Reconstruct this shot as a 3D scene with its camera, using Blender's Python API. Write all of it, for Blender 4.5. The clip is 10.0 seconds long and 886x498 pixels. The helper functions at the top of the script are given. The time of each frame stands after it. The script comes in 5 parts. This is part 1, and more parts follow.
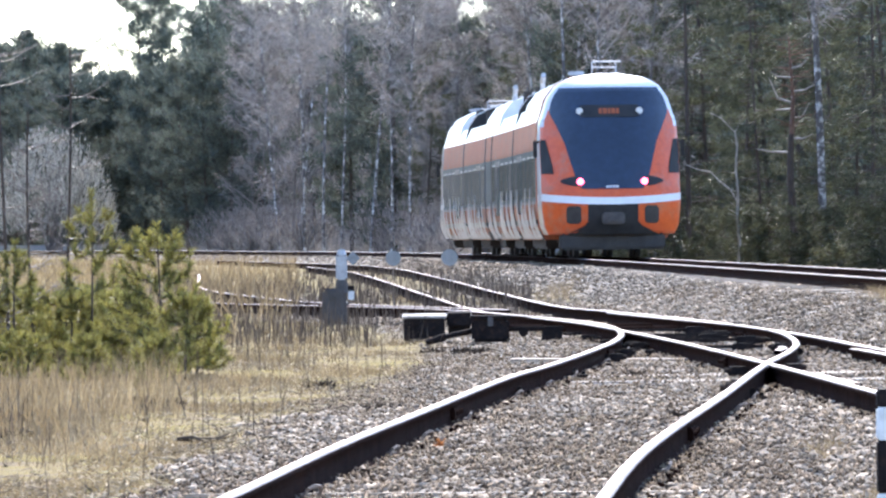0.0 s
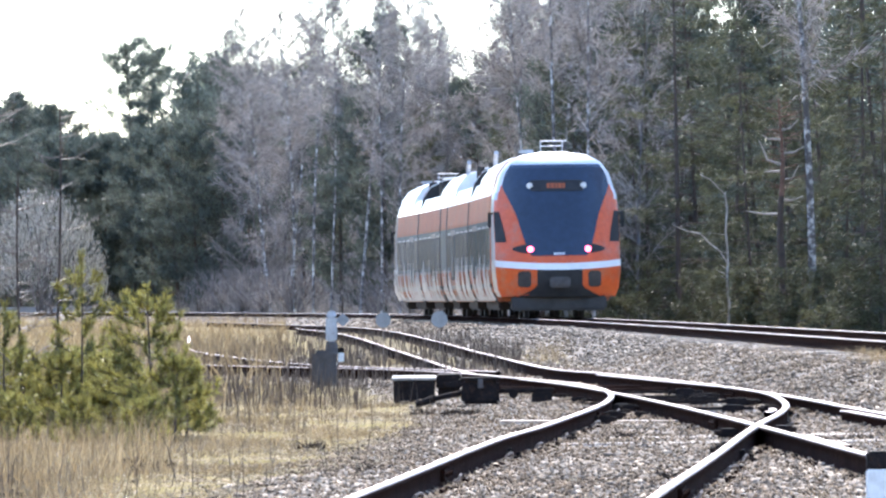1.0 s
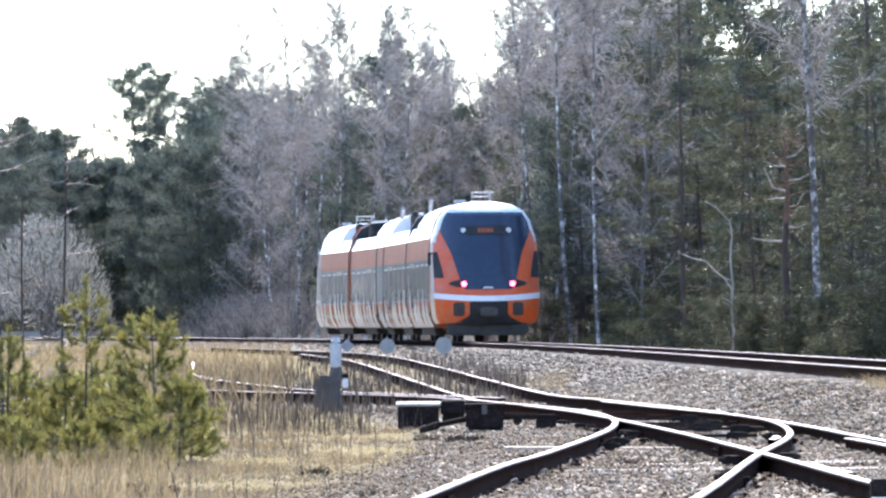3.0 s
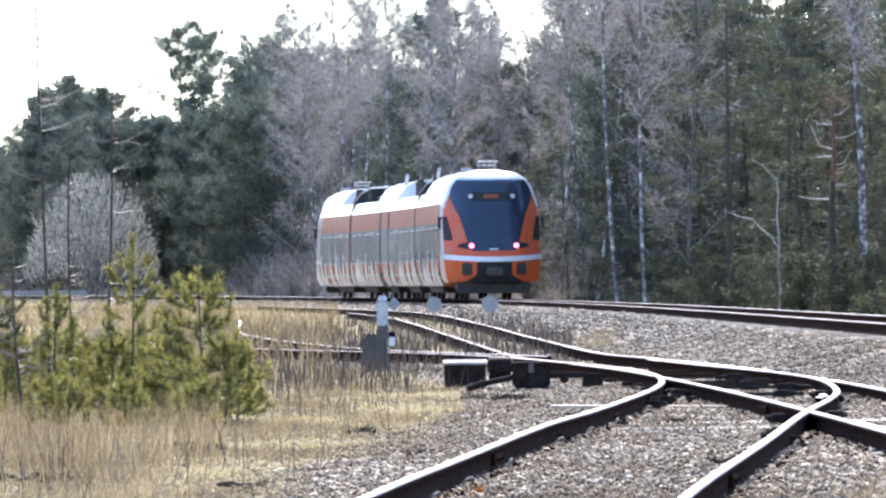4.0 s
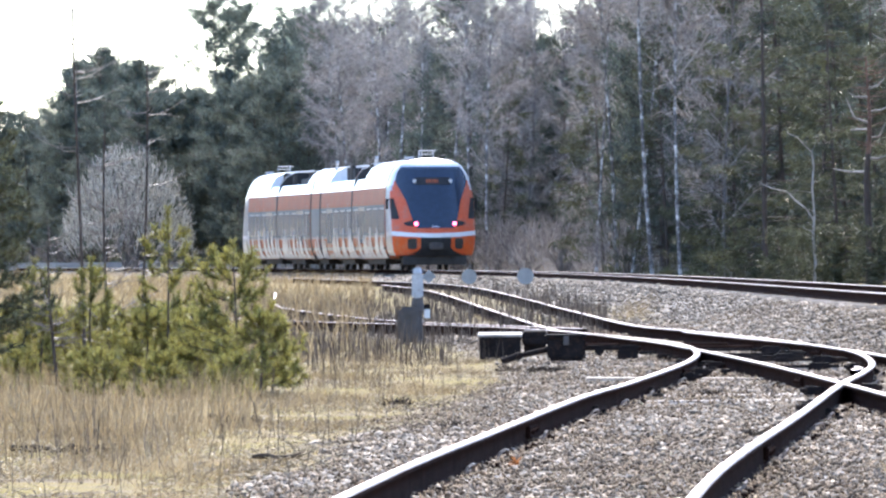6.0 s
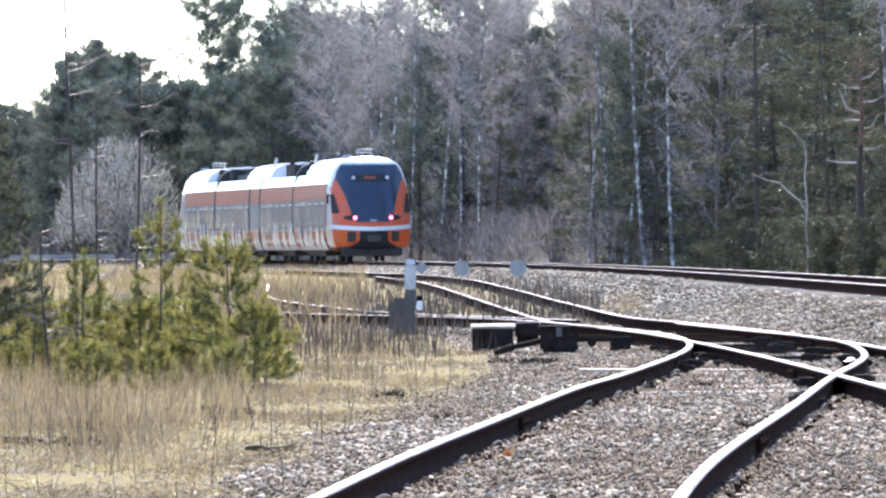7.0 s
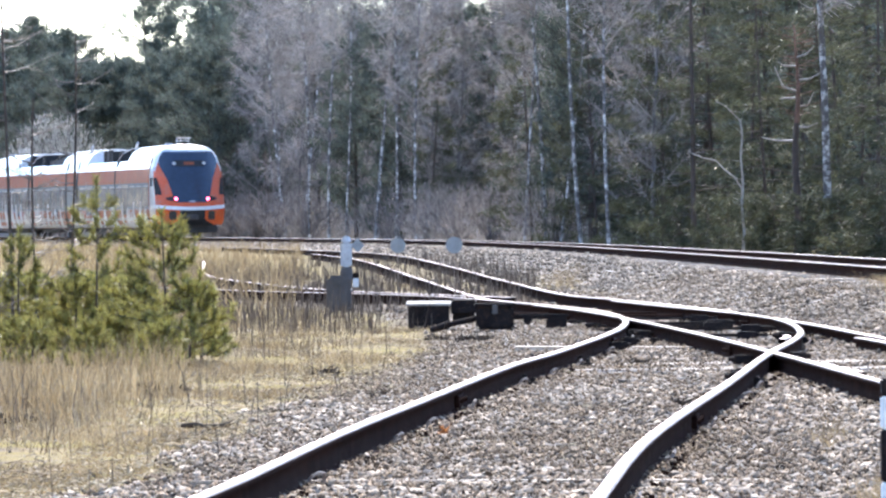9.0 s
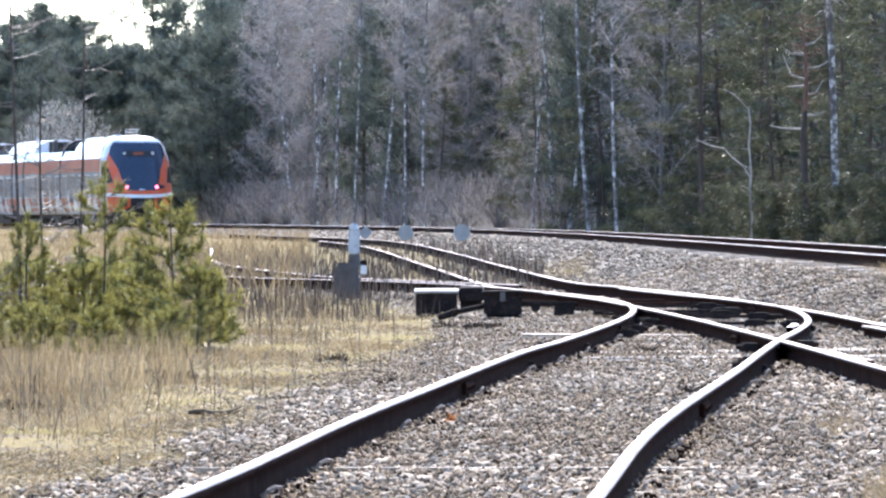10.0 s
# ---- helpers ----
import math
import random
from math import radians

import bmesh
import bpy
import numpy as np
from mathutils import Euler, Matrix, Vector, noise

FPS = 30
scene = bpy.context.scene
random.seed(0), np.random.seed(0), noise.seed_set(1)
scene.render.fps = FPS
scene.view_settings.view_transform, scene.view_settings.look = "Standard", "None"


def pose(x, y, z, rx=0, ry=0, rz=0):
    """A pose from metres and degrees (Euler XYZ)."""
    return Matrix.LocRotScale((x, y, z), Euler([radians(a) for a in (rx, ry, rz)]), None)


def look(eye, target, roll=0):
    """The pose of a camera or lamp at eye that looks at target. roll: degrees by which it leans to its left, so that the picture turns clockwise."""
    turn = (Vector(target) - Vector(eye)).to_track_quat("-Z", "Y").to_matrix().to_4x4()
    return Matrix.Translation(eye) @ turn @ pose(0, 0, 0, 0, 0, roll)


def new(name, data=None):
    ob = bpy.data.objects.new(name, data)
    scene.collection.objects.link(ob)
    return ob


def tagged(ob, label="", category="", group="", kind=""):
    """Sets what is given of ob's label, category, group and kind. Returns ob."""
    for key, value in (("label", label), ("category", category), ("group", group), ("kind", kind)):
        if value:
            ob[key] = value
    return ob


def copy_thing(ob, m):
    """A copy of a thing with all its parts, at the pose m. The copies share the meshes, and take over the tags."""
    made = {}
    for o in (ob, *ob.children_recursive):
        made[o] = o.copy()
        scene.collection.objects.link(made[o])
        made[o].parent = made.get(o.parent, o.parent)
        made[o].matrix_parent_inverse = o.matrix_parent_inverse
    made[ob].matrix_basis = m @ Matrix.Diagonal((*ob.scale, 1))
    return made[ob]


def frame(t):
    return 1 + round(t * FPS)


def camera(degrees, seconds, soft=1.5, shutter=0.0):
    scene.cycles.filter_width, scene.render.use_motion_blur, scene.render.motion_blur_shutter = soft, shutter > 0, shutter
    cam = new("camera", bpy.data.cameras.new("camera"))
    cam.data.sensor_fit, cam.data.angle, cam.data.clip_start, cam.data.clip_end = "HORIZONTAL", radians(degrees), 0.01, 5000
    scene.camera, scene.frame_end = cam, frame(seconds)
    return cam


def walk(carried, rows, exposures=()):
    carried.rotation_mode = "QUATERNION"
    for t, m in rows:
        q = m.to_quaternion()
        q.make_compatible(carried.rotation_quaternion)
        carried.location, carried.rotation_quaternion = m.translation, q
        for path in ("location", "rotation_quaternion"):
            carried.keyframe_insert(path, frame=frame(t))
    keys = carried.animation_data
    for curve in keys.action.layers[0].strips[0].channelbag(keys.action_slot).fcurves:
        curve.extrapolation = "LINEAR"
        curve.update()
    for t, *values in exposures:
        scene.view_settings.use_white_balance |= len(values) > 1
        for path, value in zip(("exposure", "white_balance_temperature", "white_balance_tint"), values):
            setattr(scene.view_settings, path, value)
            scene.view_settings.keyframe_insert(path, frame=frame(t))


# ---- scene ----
cam = camera(6.9, 10.0, soft=2.4)
EYE = (0.0, 0.0, 1.18)
# time, yaw, pitch, roll: a hand-held telephoto that stands and pans
PAN = [(0.0, 0.0, -0.0397, 0.7), (0.5, -0.0684, 0.2066, 0.674), (1.0, -0.0786, 0.4413, 0.679), (1.5, -0.1845, 0.5945, 0.583),
       (2.0, -0.205, 0.6821, 0.595), (3.5, 0.0994, 0.5558, 0.432), (4.0, 0.3194, 0.3242, 0.513), (4.5, 0.4926, 0.2374, 0.505),
       (5.0, 0.5767, 0.1955, 0.554), (5.5, 0.5963, 0.1496, 0.478), (7.0, 0.5358, 0.044, 0.536), (7.5, 0.4799, 0.0099, 0.643),
       (8.0, 0.36, -0.0349, 0.493), (8.5, 0.1682, -0.088, 0.473), (9.0, 0.0371, -0.1372, 0.499), (9.5, 0.0549, -0.1795, 0.478),
       (10.0, 0.0988, -0.2351, 0.364)]
walk(cam, [(t, pose(*EYE, 90 + pitch, roll, yaw)) for t, yaw, pitch, roll in PAN], exposures=[(0.0, 1.74, 5860, 14), (1.0, 1.83, 5860, 14), (10.0, 1.84, 5860, 14)])

# ---- light: clear spring day, sun high straight ahead ----
SUN_EL, SUN_AZ = 42.0, -1.0
world = bpy.data.worlds.new("sky")
world.use_nodes = True
scene.world = world
wn = world.node_tree.nodes
sky = wn.new("ShaderNodeTexSky")
sky.sky_type = "NISHITA"
sky.sun_disc = False
sky.sun_elevation, sky.sun_rotation = radians(SUN_EL), radians(SUN_AZ)
sky.dust_density, sky.air_density = 0.1, 1.0
world.node_tree.links.new(sky.outputs[0], wn["Background"].inputs[0])
wn["Background"].inputs[1].default_value = 0.15
sun = new("sun", bpy.data.lights.new("sun", "SUN"))
sun.data.energy, sun.data.angle, sun.data.color = 3.45, radians(0.53), (1.0, 0.91, 0.77)
sun_dir = Vector((math.sin(radians(SUN_AZ)) * math.cos(radians(SUN_EL)), math.cos(radians(SUN_AZ)) * math.cos(radians(SUN_EL)), math.sin(radians(SUN_EL))))
sun.matrix_world = look(sun_dir * 300, (0, 0, 0))


# ---- materials ----
def ramp(nt, fac, stops):
    n = nt.nodes.new("ShaderNodeValToRGB")
    el = n.color_ramp.elements
    while len(el) < len(stops):
        el.new(0.5)
    for e, (p, c) in zip(el, stops):
        e.position, e.color = p, (*c, 1)
    nt.links.new(fac, n.inputs[0])
    return n.outputs[0]


def noise_tex(nt, scale, detail=4, rough=0.6, coord="Object"):
    tc = nt.nodes.new("ShaderNodeTexCoord")
    n = nt.nodes.new("ShaderNodeTexNoise")
    n.inputs["Scale"].default_value, n.inputs["Detail"].default_value, n.inputs["Roughness"].default_value = scale, detail, rough
    nt.links.new(tc.outputs[coord], n.inputs["Vector"])
    return n.outputs[0]


def mix(nt, fac, a, b, kind="MIX"):
    n = nt.nodes.new("ShaderNodeMix")
    n.data_type, n.blend_type = "RGBA", kind
    for sock, v in ((n.inputs[0], fac), (n.inputs[6], a), (n.inputs[7], b)):
        if isinstance(v, (int, float)):
            sock.default_value = v
        elif isinstance(v, tuple):
            sock.default_value = (*v, 1)
        else:
            nt.links.new(v, sock)
    return n.outputs[2]


def material(name, stops, rough=0.7, metal=0.0, scale=8.0, fine=60.0, bump=0.3, island=0.0, wear=None, coat=0.0, glow=None, translucent=0.0, spec=0.5, worn=0.5):
    """stops: colour ramp of the coarse grain; island: how much single pieces differ; wear: (colour, amount)."""
    m = bpy.data.materials.new(name)
    m.use_nodes = True
    nt = m.node_tree
    b = nt.nodes["Principled BSDF"]
    col = ramp(nt, noise_tex(nt, scale), stops)
    fine_n = noise_tex(nt, fine, 3)
    col = mix(nt, 0.35, col, ramp(nt, fine_n, [(0.25, (0.35, 0.35, 0.35)), (0.75, (0.95, 0.95, 0.95))]), "OVERLAY")
    if island:
        g = nt.nodes.new("ShaderNodeNewGeometry")
        col = mix(nt, island, col, ramp(nt, g.outputs["Random Per Island"], [(0.0, (0.10, 0.09, 0.085)), (0.55, (0.5, 0.485, 0.465)), (0.88, (0.60, 0.585, 0.56)), (1.0, (0.76, 0.74, 0.71))]), "OVERLAY")
    if wear:
        w = ramp(nt, noise_tex(nt, scale * 2.7, 6, 0.7), [(worn, (0, 0, 0)), (worn + 0.15, (1, 1, 1))])
        f = nt.nodes.new("ShaderNodeMath")
        f.operation = "MULTIPLY"
        nt.links.new(w, f.inputs[0])
        f.inputs[1].default_value = wear[1]
        col = mix(nt, f.outputs[0], col, wear[0])
    nt.links.new(col, b.inputs["Base Color"])
    b.inputs["Roughness"].default_value, b.inputs["Metallic"].default_value = rough, metal
    b.inputs["Specular IOR Level"].default_value = spec
    b.inputs["Coat Weight"].default_value, b.inputs["Coat Roughness"].default_value = coat, 0.08
    if bump:
        bp = nt.nodes.new("ShaderNodeBump")
        bp.inputs["Strength"].default_value, bp.inputs["Distance"].default_value = bump, 0.02
        nt.links.new(fine_n, bp.inputs["Height"])
        nt.links.new(bp.outputs[0], b.inputs["Normal"])
    if glow:
        b.inputs["Emission Color"].default_value, b.inputs["Emission Strength"].default_value = (*glow[0], 1), glow[1]
    if translucent:
        tr = nt.nodes.new("ShaderNodeBsdfTranslucent")
        nt.links.new(col, tr.inputs["Color"])
        mx = nt.nodes.new("ShaderNodeMixShader")
        mx.inputs[0].default_value = translucent
        nt.links.new(b.outputs[0], mx.inputs[1])
        nt.links.new(tr.outputs[0], mx.inputs[2])
        nt.links.new(mx.outputs[0], nt.nodes["Material Output"].inputs[0])
    return m


def grey(v, tint=(1, 1, 1)):
    return tuple(v * c for c in tint)


M_STONE = material("crushed_granite", [(0.3, (0.15, 0.118, 0.086)), (0.5, (0.335, 0.278, 0.215)), (0.75, (0.46, 0.365, 0.262))], 0.8, scale=1.2, fine=40, island=0.9, spec=0.3)
M_GRIT = material("brown_stone_grit", [(0.3, (0.12, 0.083, 0.054)), (0.5, (0.22, 0.168, 0.118)), (0.75, (0.33, 0.255, 0.175))], 0.8, scale=1.0, fine=30, island=0.95, spec=0.2)
M_BANK = material("earthy_bank_stone", [(0.3, (0.11, 0.085, 0.06)), (0.5, (0.22, 0.178, 0.135)), (0.75, (0.31, 0.245, 0.175))], 0.85, scale=0.6, fine=30, island=0.8, spec=0.2)
M_STRAW = material("straw_and_dead_leaves", [(0.3, (0.15, 0.11, 0.07)), (0.5, (0.33, 0.27, 0.18)), (0.75, (0.52, 0.45, 0.32))], 0.75, scale=0.8, fine=20, bump=0, island=0.9, spec=0.25, translucent=0.2)
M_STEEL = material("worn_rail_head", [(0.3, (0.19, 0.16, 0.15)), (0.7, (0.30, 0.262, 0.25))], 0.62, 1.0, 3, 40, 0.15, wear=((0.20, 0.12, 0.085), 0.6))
M_CLIP = material("rusty_spring_steel", [(0.3, (0.14, 0.10, 0.08)), (0.7, (0.30, 0.25, 0.21))], 0.6, 0, 20, 90, 0.2, spec=0.3)
# rust set below its own tone, with the shade of rail sides in it
M_RUST = material("shaded_rusty_rail_side", [(0.3, (0.014, 0.0068, 0.0052)), (0.7, (0.030, 0.0145, 0.0108))], 0.95, 0.0, 5, 70, 0.4, spec=0.02)
M_SLEEPER = material("weathered_sleeper_wood", [(0.3, (0.40, 0.33, 0.26)), (0.7, (0.60, 0.52, 0.43))], 0.9, 0, 4, 50, 0.6, wear=((0.20, 0.15, 0.11), 0.6), spec=0.1)
M_IRON = material("black_painted_iron", [(0.3, (0.012, 0.010, 0.010)), (0.7, (0.022, 0.018, 0.018))], 0.8, 0, 6, 60, 0.3, spec=0.04, wear=((0.075, 0.042, 0.028), 0.4))
M_CAST = material("dark_cast_iron", [(0.3, (0.05, 0.046, 0.046)), (0.7, (0.10, 0.092, 0.09))], 0.75, 0, 6, 50, 0.5, wear=((0.12, 0.075, 0.05), 0.4))
M_GREYPAINT = material("grey_painted_metal", [(0.3, (0.36, 0.38, 0.41)), (0.7, (0.48, 0.50, 0.53))], 0.5, 0, 6, 50, 0.1, wear=((0.2, 0.16, 0.13), 0.3))
M_WHITEPAINT = material("white_paint", [(0.3, (0.70, 0.70, 0.70)), (0.7, (0.82, 0.82, 0.81))], 0.5, 0, 5, 50, 0.1, wear=((0.4, 0.37, 0.33), 0.3))
M_DISC = material("pale_marker_disc", [(0.3, (0.20, 0.215, 0.225)), (0.7, (0.28, 0.295, 0.305))], 0.6, 0, 8, 60, 0.1)
M_GRASS = material("dry_grass", [(0.25, (0.15, 0.108, 0.064)), (0.5, (0.275, 0.21, 0.118)), (0.8, (0.44, 0.36, 0.23))], 0.8, 0, 0.6, 3, 0.0, island=0.7, translucent=0.35)
M_CLOD = material("dark_root_clod", [(0.3, (0.035, 0.026, 0.019)), (0.7, (0.085, 0.062, 0.045))], 0.95, 0, 10, 60, 0, spec=0.1)
M_LEAF = material("orange_dead_leaf", [(0.3, (0.30, 0.12, 0.04)), (0.7, (0.45, 0.20, 0.07))], 0.7, 0, 20, 90, 0, translucent=0.4)
M_STALK = material("dead_weed_stalk", [(0.3, (0.075, 0.054, 0.041)), (0.7, (0.19, 0.142, 0.105))], 0.85, 0, 1.2, 9, 0, island=0.6)
M_NEEDLE = material("young_pine_needles", [(0.3, (0.12, 0.13, 0.042)), (0.7, (0.40, 0.36, 0.10))], 0.5, 0, 1.6, 20, 0, island=0.9, translucent=0.45)
# pine green lifted and blued: distant haze is put into the colour
M_PINE = material("haze_toned_pine_foliage", [(0.3, (0.062, 0.086, 0.08)), (0.7, (0.15, 0.165, 0.132))], 0.6, 0, 0.5, 4, 0, island=0.8, translucent=0.38, spec=0.2)
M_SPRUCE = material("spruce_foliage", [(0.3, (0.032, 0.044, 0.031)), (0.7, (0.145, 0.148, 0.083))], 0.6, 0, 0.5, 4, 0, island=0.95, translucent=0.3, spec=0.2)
M_BARK = material("brown_pine_bark", [(0.3, (0.042, 0.033, 0.029)), (0.7, (0.09, 0.066, 0.054))], 0.9, 0, 3, 25, 0.6)
M_GREYBARK = material("grey_bark", [(0.3, (0.09, 0.082, 0.08)), (0.7, (0.19, 0.175, 0.17))], 0.9, 0, 3, 25, 0.5)
M_BIRCH = material("white_birch_bark", [(0.3, (0.66, 0.64, 0.62)), (0.7, (0.82, 0.80, 0.78))], 0.75, 0, 1.1, 7, 0.3, wear=((0.08, 0.07, 0.07), 0.95), worn=0.37)
M_OLDBIRCH = material("old_flaking_birch_bark", [(0.3, (0.42, 0.40, 0.39)), (0.7, (0.66, 0.64, 0.62))], 0.8, 0, 1.5, 9, 0.4, wear=((0.06, 0.052, 0.05), 0.95), worn=0.37)
M_REDBARK = material("flaky_red_pine_bark", [(0.3, (0.10, 0.058, 0.043)), (0.7, (0.20, 0.118, 0.085))], 0.9, 0, 3, 25, 0.5)
M_TWIG = material("bare_birch_twigs", [(0.3, (0.205, 0.187, 0.18)), (0.7, (0.44, 0.404, 0.388))], 0.75, 0, 0.5, 6, 0, island=0.9, translucent=0.18)
M_SHINYTWIG = material("smooth_shiny_young_twigs", [(0.3, (0.11, 0.09, 0.08)), (0.7, (0.22, 0.19, 0.17))], 0.6, 0, 3, 20, 0, spec=0.3)
M_DEADWOOD = material("pale_dead_wood", [(0.3, (0.17, 0.155, 0.14)), (0.7, (0.40, 0.37, 0.34))], 0.8, 0, 3, 25, 0.3)
M_CATKIN = material("silvery_willow_catkins", [(0.3, (0.28, 0.275, 0.25)), (0.7, (0.46, 0.45, 0.42))], 0.8, 0, 0.8, 6, 0, island=0.4, translucent=0.3)
M_ORANGE = material("orange_train_paint", [(0.3, (0.62, 0.088, 0.016)), (0.7, (0.68, 0.105, 0.02))], 0.4, 0, 0.7, 9, 0.0, coat=0.2, wear=((0.42, 0.20, 0.13), 0.5))
M_TWHITE = material("white_train_paint", [(0.3, (0.74, 0.74, 0.74)), (0.7, (0.82, 0.82, 0.82))], 0.35, 0, 0.7, 9, 0.0, coat=0.5, wear=((0.5, 0.48, 0.45), 0.25))
M_TGREY = material("silver_grey_train_paint", [(0.3, (0.46, 0.45, 0.45)), (0.7, (0.58, 0.56, 0.55))], 0.3, 0, 0.7, 9, 0.0, coat=0.7, wear=((0.52, 0.33, 0.25), 0.4))
M_NAVY = material("dark_blue_tinted_windscreen", [(0.3, (0.014, 0.024, 0.046)), (0.7, (0.02, 0.033, 0.062))], 0.14, 0, 0.5, 5, 0, coat=0.5)
# orange greyed, glass and band lightened: grazing sky reflection put into the colours
M_FLANK = material("sheen_greyed_flank_paint", [(0.3, (0.42, 0.128, 0.06)), (0.7, (0.48, 0.155, 0.075))], 0.55, 0, 0.7, 9, 0.0, coat=0.15, spec=0.25, wear=((0.36, 0.19, 0.13), 0.5), worn=0.45)
M_GLASS = material("sheen_toned_side_glass", [(0.3, (0.07, 0.108, 0.13)), (0.7, (0.115, 0.16, 0.185))], 0.14, 0, 0.5, 5, 0, coat=1.0)
M_BAND = material("blue_grey_window_band", [(0.3, (0.14, 0.20, 0.24)), (0.7, (0.21, 0.275, 0.315))], 0.3, 0, 0.5, 5, 0, coat=0.8)
M_RUBBER = material("black_rubber_bellows", [(0.3, (0.012, 0.012, 0.013)), (0.7, (0.028, 0.027, 0.027))], 0.7, 0, 3, 30, 0.3)
M_UNDER = material("dusty_underframe", [(0.3, (0.025, 0.023, 0.022)), (0.7, (0.06, 0.054, 0.05))], 0.75, 0, 2, 20, 0.3)
M_TAIL = material("red_tail_light", [(0.3, (0.8, 0.04, 0.08)), (0.7, (0.8, 0.05, 0.1))], 0.3, 0, 5, 50, 0, glow=((1.0, 0.10, 0.18), 3.0))
M_LAMP = material("pale_marker_lamp_glass", [(0.3, (0.55, 0.58, 0.6)), (0.7, (0.65, 0.68, 0.7))], 0.2, 0, 5, 50, 0)
M_LED = material("amber_display_text", [(0.3, (0.20, 0.055, 0.02)), (0.7, (0.26, 0.07, 0.02))], 0.5, 0, 5, 50, 0, glow=((1.0, 0.22, 0.04), 0.02))
M_WALL = material("pale_concrete", [(0.3, (0.32, 0.31, 0.30)), (0.7, (0.45, 0.43, 0.41))], 0.9, 0, 0.8, 10, 0.3)
# brushwood and far woods paled; haze before them is part of both colours
M_BRUSH = material("tangled_brushwood", [(0.3, (0.23, 0.21, 0.20)), (0.7, (0.43, 0.395, 0.37))], 0.8, 0, 0.2, 3, 0, island=0.7, translucent=0.35)
M_FARWOOD = material("far_hazed_mixed_woods", [(0.3, (0.15, 0.155, 0.16)), (0.7, (0.35, 0.335, 0.335))], 0.9, 0, 0.12, 1.5, 0, island=0.7, translucent=0.25)


# ---- mesh helpers ----
def np_mesh(name, v, f):
    v, f = np.asarray(v, np.float32).reshape(-1, 3), np.asarray(f, np.int32)
    me = bpy.data.meshes.new(name)
    me.vertices.add(len(v))
    me.vertices.foreach_set("co", v.ravel())
    k = f.shape[1]
    me.loops.add(f.size)
    me.loops.foreach_set("vertex_index", f.ravel())
    me.polygons.add(len(f))
    me.polygons.foreach_set("loop_start", np.arange(0, f.size, k, dtype=np.int32))
    me.update(calc_edges=True)
    me.validate()
    return me


def mesh_ob(name, me, mat, parent=None, label=""):
    for m in (mat if isinstance(mat, (list, tuple)) else [mat]):
        if m.name not in me.materials:
            me.materials.append(m)
    ob = new(name, me)
    if parent:
        ob.parent = parent
    return tagged(ob, label)


def part(name, bm, mat, parent=None, label="", smooth=False):
    me = bpy.data.meshes.new(name)
    if smooth:
        for f in bm.faces:
            f.smooth = True
    bm.to_mesh(me)
    bm.free()
    return mesh_ob(name, me, mat, parent, label)


def box(bm, x0, x1, y0, y1, z0, z1, bevel=0.0):
    r = bmesh.ops.create_cube(bm, size=1, matrix=Matrix.Translation(((x0 + x1) / 2, (y0 + y1) / 2, (z0 + z1) / 2)) @ Matrix.Diagonal((x1 - x0, y1 - y0, z1 - z0, 1)))
    if bevel:
        ed = list({e for v in r["verts"] for e in v.link_edges})
        bmesh.ops.bevel(bm, geom=ed, offset=bevel, segments=2, affect="EDGES")
    return bm


def rod(bm, p, q, r0, r1=None, n=10):
    p, q = Vector(p), Vector(q)
    m = Matrix.Translation((p + q) / 2) @ (q - p).to_track_quat("Z", "Y").to_matrix().to_4x4()
    bmesh.ops.create_cone(bm, cap_ends=True, segments=n, radius1=r0, radius2=r0 if r1 is None else r1, depth=(q - p).length, matrix=m)
    return bm


def spline(pts, step=0.5):
    """A smooth line through the points, sampled by parameter."""
    p = np.array([pts[0]] + list(pts) + [pts[-1]], float)
    p[0], p[-1] = 2 * p[1] - p[2], 2 * p[-2] - p[-3]
    out = []
    for i in range(1, len(p) - 2):
        a, b, c, d = p[i - 1:i + 3]
        n = max(2, int(np.linalg.norm(c - b) / step))
        for s in np.linspace(0, 1, n, endpoint=False):
            out.append(0.5 * (2 * b + (c - a) * s + (2 * a - 5 * b + 4 * c - d) * s * s + (3 * b - a - 3 * c + d) * s ** 3))
    out.append(p[-2])
    return np.array(out)


# ---- plan of the lines; (x, y) on the ground ----
def siding_top(y):
    return 1.18 - np.interp(y, [30, 80, 130, 180, 300], [1.0, 0.9, 0.8, 0.65, 0.5])


MAIN_LINE = spline([(7.3, 40), (6.05, 100), (5.2, 140), (4.21, 180), (3.5, 200), (2.55, 222), (1.15, 247), (-0.55, 271), (-2.2, 289), (-5.9, 319),
                    (-9.1, 341), (-13.2, 365), (-17.0, 385), (-27.5, 430), (-52, 520)])


def main_x(y):
    return np.interp(y, MAIN_LINE[:, 1], MAIN_LINE[:, 0])


def main_top(y):
    return 1.18 - np.interp(y, [60, 100, 140, 180, 270, 320, 385, 500], [0.53, 0.485, 0.445, 0.41, 0.32, 0.26, 0.14, 0.0])


